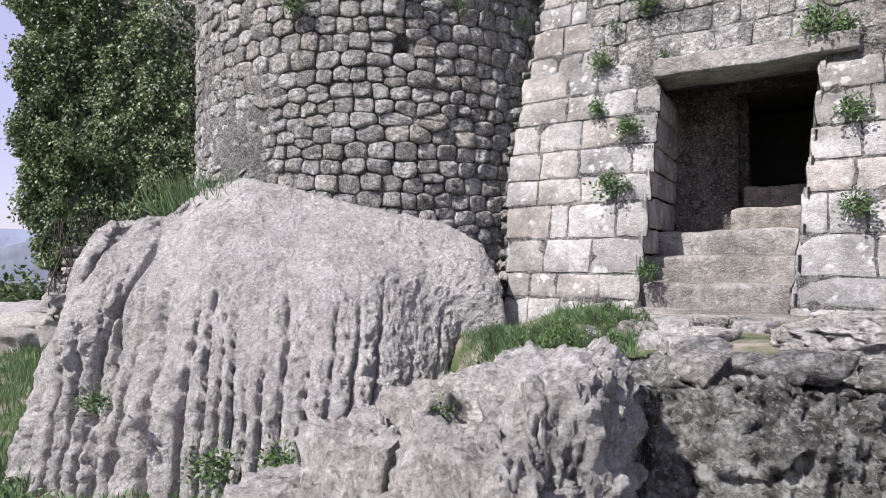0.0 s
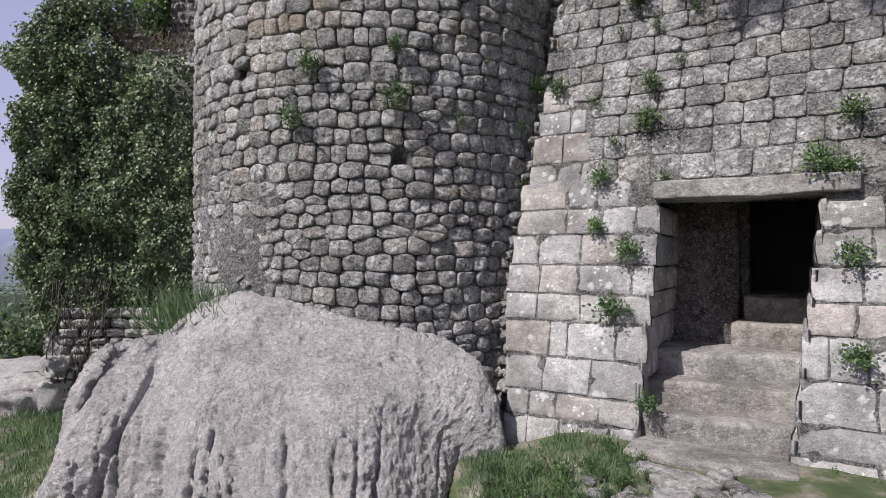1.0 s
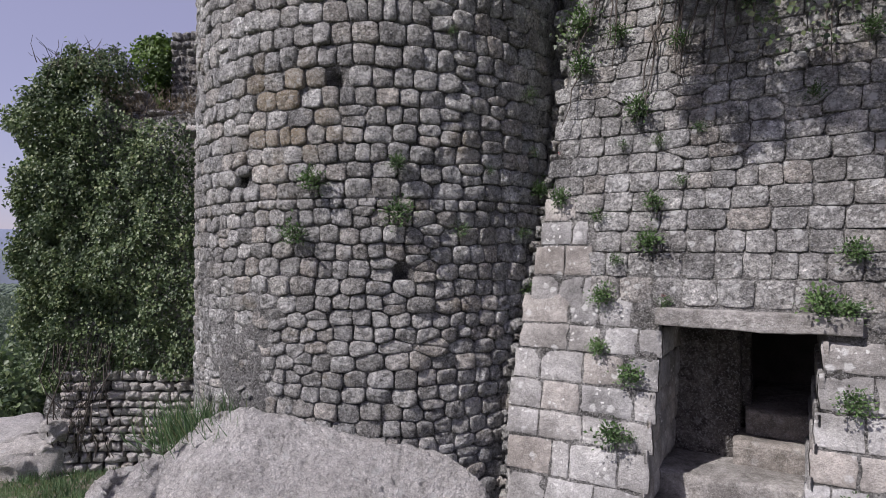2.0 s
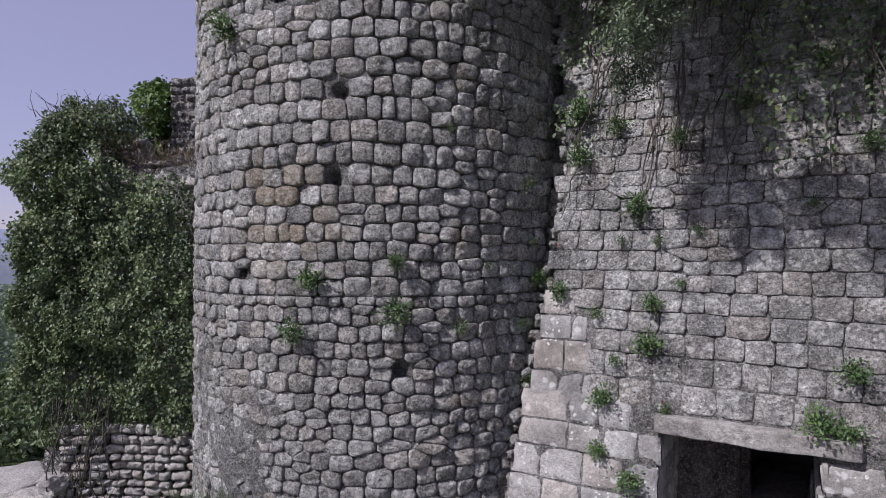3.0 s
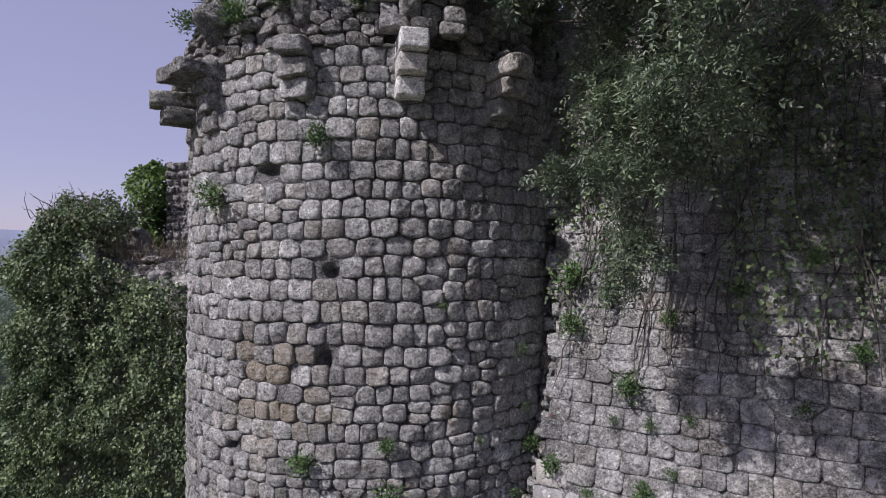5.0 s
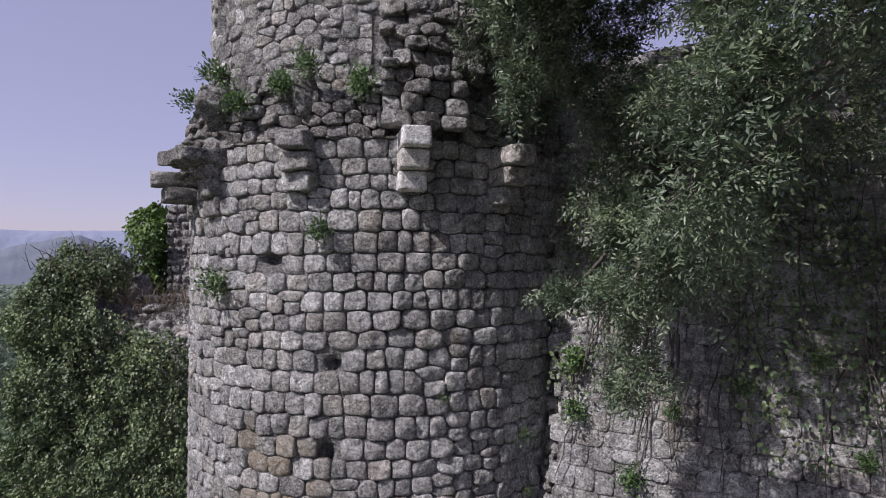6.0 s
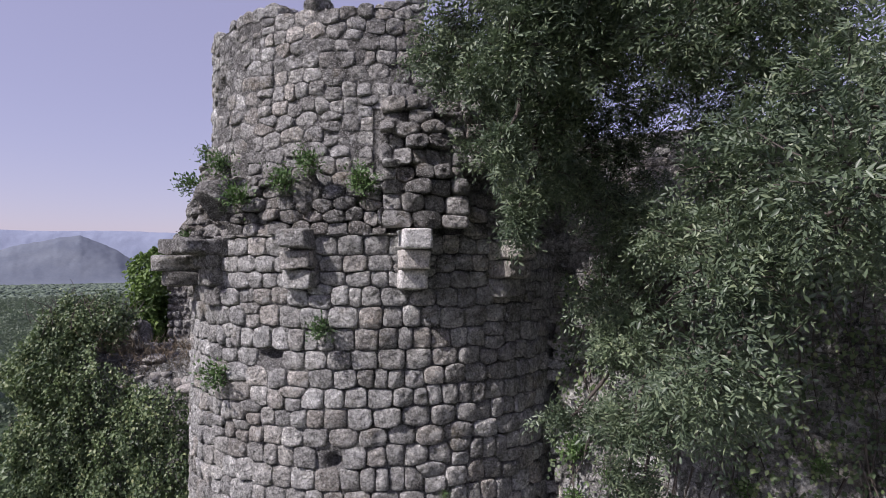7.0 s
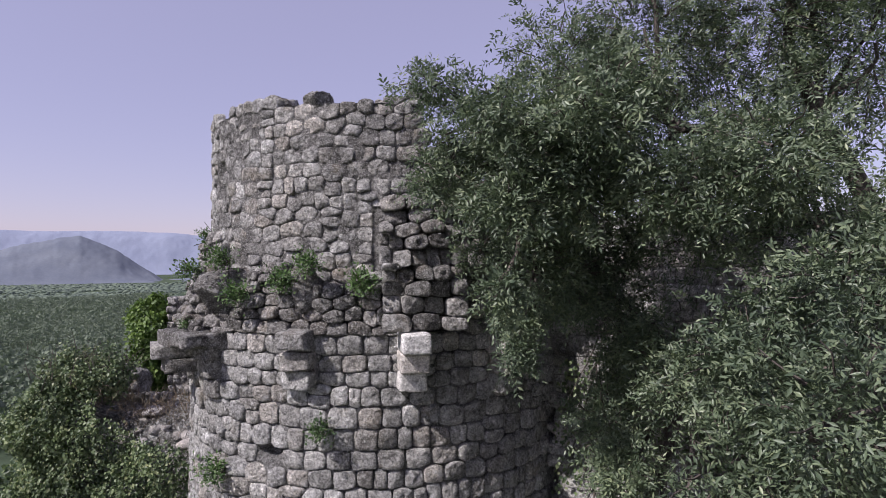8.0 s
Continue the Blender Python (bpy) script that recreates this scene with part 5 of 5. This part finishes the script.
# ---- herbs rooted in the joints ----
def herb(at, out, size, count, seed, mat=HERB, label=None):
    r = np.random.default_rng(seed)
    count, size = int(count * 4.5), size * 1.2
    at, out = np.asarray(at, float), np.asarray(out, float)
    tips = at + size * (0.34 * r.normal(size=(count, 3)) * (0.8, 0.8, 0.75) + out * r.uniform(0.05, 0.6, (count, 1)) - UPZ * 0.1)
    d = (tips - at) / (np.linalg.norm(tips - at, axis=1, keepdims=True) + 1e-9) * 0.6 + np.array([0, 0, 0.25])
    d, s, nn = frames(count, d, 0.4, r)
    s = np.cross(d, UPZ + out + 0.5 * r.normal(size=d.shape))
    s /= np.linalg.norm(s, axis=1, keepdims=True) + 1e-9
    L = size * r.uniform(0.1, 0.22, count)
    v, f = blade_mesh(tips - d * L[:, None] * 0.5, d, s, np.cross(s, d), L, L * r.uniform(0.4, 0.65, count), 0.08)
    o = at - out * 0.05
    plant = empty("wall_plant", "small green herb growing from a joint in the stonework", "plant", group="plants in the masonry", at=o) if label is None else empty("weed", label, "plant", group="weeds on the ground", at=o)
    tagged(part_np("foliage", v - o, f, mat, plant, "", False), kind="stuff")
    stalks = joined([tube(wander(at - out * 0.06, tips[k], 4, 0.01, seed * 50 + k), np.full(4, 0.0035), 3) for k in range(0, count, 25)])
    tagged(part_np("stalk_tangle", stalks[0] - o, stalks[1], BARK, plant), kind="stuff")


for k, (deg, z, size) in enumerate([(-11.3, 4.63, 0.17), (-15.8, 4.13, 0.18), (7.6, 4.33, 0.2), (22.4, 4.15, 0.12), (7.6, 4.8, 0.13), (45.9, 4.62, 0.15), (42.5, 5.61, 0.12), (-36.3, 7.2, 0.24), (-7.9, 7.72, 0.18), (42.3, 3.55, 0.14), (40.2, 4.14, 0.1), (30, 4.75, 0.07), (20, 6.1, 0.07), (44, 5.0, 0.08)]):
    a = math.radians(deg)
    herb(on_tower(a, z, TR + 0.03), (math.sin(a), -math.cos(a), 0.2), size, 70 if size > 0.12 else 34, 200 + k)
for k, (deg, r0, z, size) in enumerate([(-36, 2.42, 9.34, 0.2), (-29, 2.42, 9.0, 0.22), (-17, 2.4, 9.13, 0.2), (-10.5, 2.42, 9.3, 0.2), (1.5, 2.4, 9.12, 0.22), (-54, 2.38, 9.2, 0.2), (-50, 2.5, 8.62, 0.12), (-58, 2.2, 9.6, 0.14)]):
    a = math.radians(deg)
    herb(on_tower(a, z, r0), (math.sin(a), -math.cos(a), 0.3), size, 90, 260 + k)
for k, (s, z, size) in enumerate([(-1.315, 2.87, 0.16), (-1.45, 2.36, 0.18), (-1.3, 2.33, 0.1), (-1.196, 4.06, 0.18), (-1.185, 4.42, 0.14), (-2.08, 4.5, 0.15), (-1.497, 3.88, 0.1), (-1.6, 3.55, 0.16), (0.323, 2.82, 0.16), (0.341, 2.09, 0.16), (0.119, 3.55, 0.2), (-1.7, 4.3, 0.11), (-1.62, 3.08, 0.13), (-1.359, 5.35, 0.2),
                                   (-1.04, 3.5, 0.09), (0.3, 3.5, 0.14), (0.35, 3.95, 0.15), (-1.1, 1.6, 0.14), (0.2, 1.25, 0.1), (0.4, 1.22, 0.1), (-1.5, 5.0, 0.08), (-1.15, 5.0, 0.1), (-0.95, 4.6, 0.09), (-0.8, 5.1, 0.1), (0.1, 5.3, 0.12), (0.5, 5.8, 0.14), (-1.0, 6.0, 0.14), (-0.4, 6.3, 0.14), (0.2, 6.6, 0.15), (-1.95, 5.9, 0.2), (-2.0, 6.4, 0.26), (-1.6, 6.2, 0.16)]):
    herb(on_wall(s, z, 0.03), (-0.52, -0.85, 0.1), size, 70 if size > 0.12 else 36, 300 + k)


for k, (x, y, z, size) in enumerate([(1.35, 2.12, 0.67, 0.14), (1.75, 2.04, 0.84, 0.2), (1.72, 2.02, 0.74, 0.14), (2.05, 1.92, 0.52, 0.18), (2.1, 2.12, 1.07, 0.22), (2.2, 2.07, 0.97, 0.24), (1.25, 2.17, 0.47, 0.16), (1.5, 2.07, 0.52, 0.12), (0.0, 2.75, 1.0, 0.12), (-1.4, 3.75, 0.4, 0.2), (-1.0, 3.7, 0.45, 0.16), (-2.3, 3.95, 0.75, 0.14), (-3.0, 3.8, 0.15, 0.24), (-2.7, 3.7, 0.15, 0.26), (-2.4, 3.65, 0.12, 0.22), (-3.3, 4.1, 0.15, 0.22), (-2.0, 3.6, 0.1, 0.2), (-3.7, 4.3, 0.15, 0.24), (-1.6, 3.6, 0.12, 0.2)]):
    herb((x, y, z), (-0.3, -0.9, 0.2), size, 60, 460 + k, label="green weed rooted beside the rocks")


for k, (s, z) in enumerate([(-1.06, 3.55), (-2.12, 4.95)]):
    herb(on_wall(s, z, 0.06), (-0.5, -0.85, 0.2), 0.035, 6, 480 + k, FLOWER)


# ---- grass ----
def grass(name, x0, x1, y0, y1, n, tall, seed, where=None, lean=0.35, label="green grass and weeds"):
    r = np.random.default_rng(seed)
    x, y = r.uniform(x0, x1, n), r.uniform(y0, y1, n)
    if where is not None:
        k = where(x, y)
        x, y = x[k], y[k]
    p = np.stack([x, y, ground_z(x, y) - 0.01], 1)
    tuft = 0.6 + 0.5 * vnoise(p * 2.3, seed)
    d, s, nn = frames(len(p), np.array([[0, 0, 1.0]]), lean, r)
    L = tall * tuft * r.uniform(0.5, 1.2, len(p))
    v, f = blade_mesh(p, d, s, nn, L, np.clip(L * 0.09, 0.006, 0.014), 0.1, 0.5)
    return tagged(part_np(name, v, f, GRASS, None, "", False), label, "grass", kind="stuff")


grass("grass", -7.5, -2.4, 3.6, 10.5, 26000, 0.26, 1)
grass("grass", -3.6, -0.4, 3.0, 4.6, 8000, 0.2, 2, None, 0.5)
for k in range(26):
    r_w = np.random.default_rng(1200 + k)
    x, y = (r_w.uniform(-0.1, 0.5), r_w.uniform(3.5, 4.2)) if k % 2 else (r_w.uniform(0.4, 1.25), r_w.uniform(3.4, 3.75))
    herb((x, y, float(ground_z([x], [y])[0]) + 0.03), (0, -0.3, 1), r_w.uniform(0.06, 0.13), 60, 1200 + k, label="green weed on the bank beside the boulder")
grass("grass", -0.2, 0.6, 3.3, 4.4, 5000, 0.15, 4, None, 0.5)
grass("grass", -0.2, 1.2, 2.6, 3.7, 8000, 0.13, 5, lambda x, y: x < 0.33 * y, 0.5)
grass("grass", 0.15, 2.1, 3.55, 5.2, 9000, 0.14, 3, lambda x, y: (x < 0.36 * y) & (0.522 * x + 0.853 * y < 4.95) & ~((x > 1.45) & (0.522 * x + 0.853 * y > 4.25)), 0.5)
r_h = np.random.default_rng(8)
for k in range(48):
    x, y = r_h.uniform(0.35, 1.6), r_h.uniform(3.75, 4.75)
    if x > 0.36 * y:   # the path to the steps stays bare
        continue
    herb((x, y, float(ground_z([x], [y])[0]) + 0.03), (0, 0, 1), r_h.uniform(0.05, 0.12), 60, 400 + k, label="low green weed growing among grass and rubble")
for k in range(7):
    x = -2.62 + 0.1 * k
    r_g = np.random.default_rng(900 + k)
    n = 90
    p = np.stack([x + r_g.normal(0, 0.1, n), 5.75 + r_g.normal(0, 0.15, n), np.full(n, 2.0)], 1)
    d, s, nn = frames(n, np.array([[-0.1, -0.1, 1.0]]), 0.3, r_g)
    v, f = blade_mesh(p, d, s, nn, r_g.uniform(0.25, 0.65, n), np.full(n, 0.012), 0.12, 0.5)
    tagged(part_np("grass_tuft", v, f, GRASS, None, "", False), "tall grass tuft behind the boulder", "grass", "grass tufts", "stuff")


# ---- plain and mountains ----
def ridge(name, dist, heights, seed, col_a, col_b, label, depth=500.0):
    az = np.linspace(-1.1, 0.6, 700)
    rows = 34
    px, py = np.sin(az), np.cos(az)
    base = np.interp(np.degrees(az), *heights) + 7 * fbm(np.stack([az * 14, 0 * az, 0 * az + seed], 1), 1, 6, seed, 0.6)
    vs = []
    for k in range(rows):
        t = k / (rows - 1)
        d = dist + depth * t
        q = np.stack([px * d, py * d, 0 * az], 1)
        h = -95 + (base + 95) * math.sin(t * math.pi / 2) ** 1.3 + 60 * (1 - t) * t * fbm(q, 0.004, 6, seed + 1, 0.6)
        vs.append(np.stack([px * d, py * d, h], 1))
    v = np.stack(vs, 1).reshape(-1, 3)
    # col_a and col_b carry the air's haze as painted base colour
    m = plain_mat(name + "_painted_haze", col_a, col_b, 0.006, 1.0, 0.0, 0.0, 0.12, 0.2)
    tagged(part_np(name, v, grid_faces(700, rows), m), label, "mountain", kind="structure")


# bluish tones paint distance haze; the farther ridge is paler and bluer
ridge("backdrop_near_hill", 2700, ([-90, -48, -40, -37, -35, -33.2, -31.7, -30.5, -29, -27, -25.5, 90], [40, 60, 38, 42, 72, 104, 112, 84, 44, -40, -100, -100]), 3, (0.125, 0.145, 0.185), (0.17, 0.19, 0.22), "bare hill rising from the plain, haze painted into its colour", 400)
ridge("backdrop_far_ridge", 3900, ([-90, -45, -36, -30, -25, -20, 90], [165, 178, 168, 172, 172, 155, 150]), 5, (0.22, 0.25, 0.335), (0.25, 0.28, 0.365), "long mountain ridge far across the plain, blue with painted haze", 400)


def shrub(at, size, seed, n=1500):
    r = np.random.default_rng(seed)
    u = r.normal(size=(n, 3))
    u /= np.linalg.norm(u, axis=1, keepdims=True)
    p = u * (size, size, size * 0.8) * (0.75 + 0.35 * fbm(u, 2.2, 3, seed))[:, None] + (0, 0, size * 0.6)
    v, f = leaf_cloud(p, u, 0.12 * size, r, 0.2)
    bush = empty("shrub", "dark green shrub on the hillside below the ruin", "shrub", group="hillside shrubs", at=at)
    tagged(part_np("crown", v, f, IVY, bush, "", False), kind="stuff")
    v, f = tube(wander((0, 0, -0.3), (0, 0, size * 0.7), 5, 0.03, seed), np.linspace(0.12, 0.05, 5) * size * 0.5, 7)
    part_np("trunk", v, f, BARK, bush)


r_s = np.random.default_rng(66)
for k in range(16):
    d, a = r_s.uniform(17, 42), r_s.uniform(-0.74, -0.55)
    x, y = math.sin(a) * d, math.cos(a) * d
    shrub((x, y, float(ground_z([x], [y])[0])), r_s.uniform(0.9, 2.2) * (0.6 + d / 50), 950 + k)


def ball(level):
    bm = bmesh.new()
    bmesh.ops.create_icosphere(bm, subdivisions=level, radius=1)
    q, f = np.array([v.co[:] for v in bm.verts]), np.array([[v.index for v in t.verts] for t in bm.faces])
    bm.free()
    return q, f


CLUMP = ball(1)


def far_tree(d, a, size, seed, count=250):
    """Broad tree on the plain: trunk, limbs' mass and a crown of leaf clumps."""
    r = np.random.default_rng(seed)
    x, y = math.sin(a) * d, math.cos(a) * d
    at = np.array([x, y, float(ground_z([x], [y])[0])])
    c = at + UPZ * size * 1.1
    u = r.normal(size=(count, 3))
    u[:, 2] = np.abs(u[:, 2]) * r.choice([1, 1, -0.5], count)
    u /= np.linalg.norm(u, axis=1, keepdims=True)
    lump = 0.85 + 0.3 * fbm(u + seed, 1.7, 3, seed)
    p = c + u * lump[:, None] * size * (1.05, 1.05, 0.85)
    v, f = leaf_cloud(p, u, (0.17 if count > 100 else 0.32) * size, r, 0.1)
    tv, tf = tube([at - UPZ * 0.5, at + UPZ * size * 0.6, c], [0.08 * size, 0.06 * size, 0.03 * size], 5)
    return (v, f), (tv, tf)


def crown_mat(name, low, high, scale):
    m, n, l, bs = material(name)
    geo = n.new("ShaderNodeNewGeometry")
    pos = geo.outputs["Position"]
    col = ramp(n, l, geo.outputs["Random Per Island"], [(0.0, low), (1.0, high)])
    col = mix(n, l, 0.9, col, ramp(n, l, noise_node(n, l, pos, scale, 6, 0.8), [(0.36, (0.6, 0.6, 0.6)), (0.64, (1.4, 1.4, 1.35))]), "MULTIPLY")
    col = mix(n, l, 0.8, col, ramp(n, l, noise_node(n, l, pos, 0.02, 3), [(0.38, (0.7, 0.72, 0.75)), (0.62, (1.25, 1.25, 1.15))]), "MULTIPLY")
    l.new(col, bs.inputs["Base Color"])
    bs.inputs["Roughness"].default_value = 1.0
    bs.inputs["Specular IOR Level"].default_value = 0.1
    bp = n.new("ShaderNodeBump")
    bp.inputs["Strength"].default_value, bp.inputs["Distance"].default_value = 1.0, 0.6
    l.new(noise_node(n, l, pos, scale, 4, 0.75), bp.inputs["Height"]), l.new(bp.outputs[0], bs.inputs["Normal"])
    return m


def far_woods():
    r = np.random.default_rng(55)
    crowns, trunks = [], []
    while len(crowns) < 300:
        d, a = 75 + 340 * r.random() ** 0.8, r.uniform(-0.72, -0.43)
        if vnoise([[math.sin(a) * d * 0.02, math.cos(a) * d * 0.02, 0.5]], 5)[0] > -0.35:
            cr, tr = far_tree(d, a, r.uniform(2.2, 5.5), 5000 + len(crowns))
            crowns.append(cr), trunks.append(tr)
    for k in range(1300):
        d, a = 400 + 800 * r.random() ** 0.8, r.uniform(-0.72, -0.43)
        if vnoise([[d * 0.012, a * 9, 0.5]], 5)[0] > -0.3:
            crowns.append(far_tree(d, a, r.uniform(2.6, 6.0), 9000 + k, 60)[0])
    v, f = joined(crowns)
    # leaf greens paled and greyed to paint in the haze of distance
    tagged(part_np("far_trees", v, f, leaf_mat("haze_tinted_far_leaves", (0.115, 0.152, 0.118), (0.16, 0.205, 0.15), 0.7), None, "", False), "broad green trees on the slope and plain below", "trees", kind="stuff")
    v, f = joined(trunks)
    tagged(part_np("far_trunks", v, f, BARK, None, "", False), "trunks of the trees far below", "trees", kind="stuff")
    q, fc = CLUMP
    vs, fs, base = [], [], 0
    d = 1150 + 1500 * r.random(16000) ** 1.4
    a = r.uniform(-0.72, -0.4, 16000)
    x, y = np.sin(a) * d, np.cos(a) * d
    wood = fbm(np.stack([d * 0.012, a * 9, 0 * x], 1), 1.0, 4, 5) + 0.1 * r.normal(size=len(x)) > -0.05
    x, y, d = x[wood][:6000], y[wood][:6000], d[wood][:6000]
    z = ground_z(x, y)
    for k in range(len(x)):
        s = (1.4 + 2.4 * r.random() ** 2) * (1 + d[k] / 2500)
        lump = 1 + 0.35 * vnoise(q * 1.8 + k, 4) + 0.4 * vnoise(q * 4.5 + k, 7)
        vs.append(q * lump[:, None] * (s * r.uniform(0.9, 1.7), s * r.uniform(0.9, 1.5), s * r.uniform(0.45, 0.7)) + (x[k], y[k], z[k] + s * 0.2))
        fs.append(fc + base)
        base += len(q)
    # crown colours hold painted haze: pale, bluish, low in contrast
    m = crown_mat("haze_tinted_far_crowns", (0.11, 0.14, 0.12), (0.135, 0.168, 0.135), 0.35)
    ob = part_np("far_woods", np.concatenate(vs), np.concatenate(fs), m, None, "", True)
    tagged(ob, "woods scattered over the plain far away, tinted with painted haze", "trees", kind="stuff")


far_woods()


# ---- loose stones on the terrace and its edge ----
for k, (x, y, s) in enumerate([(-0.05, 3.55, 0.1), (0.12, 3.7, 0.08), (0.2, 3.5, 0.13), (0.35, 3.72, 0.07), (-0.15, 3.85, 0.08), (0.05, 4.0, 0.06), (0.5, 3.6, 0.1), (0.75, 3.72, 0.09), (0.95, 3.8, 0.07), (1.25, 3.68, 0.11)]):
    rock("bank_rock", (x, y, float(ground_z([x], [y])[0]) + 0.2 * s), (s * 1.4, s, s * 0.7), 1700 + k, ROUGH_ROCK, "pale limestone rock half sunk in the grassy bank", turn=k * 1.3, sub=3)
r_l = np.random.default_rng(19)
for k in range(90):
    x, y = r_l.uniform(0.3, 2.0), 3.45 + 0.95 * r_l.random() ** 1.3
    if 0.522 * x + 0.853 * y > 4.72 or (x > 1.5 and y > 4.1):
        continue
    s = 0.022 + 0.07 * r_l.random() ** 2.2
    ob = rock("loose_stone", (x, y, float(ground_z([x], [y])[0]) + 0.25 * s), (s * r_l.uniform(1, 1.6), s, s * r_l.uniform(0.5, 0.8)), 1500 + k, ROUGH_ROCK, "loose pale limestone piece lying in the grass", turn=r_l.uniform(0, 6), sub=2)
    tagged(ob, group="loose stones on the terrace")
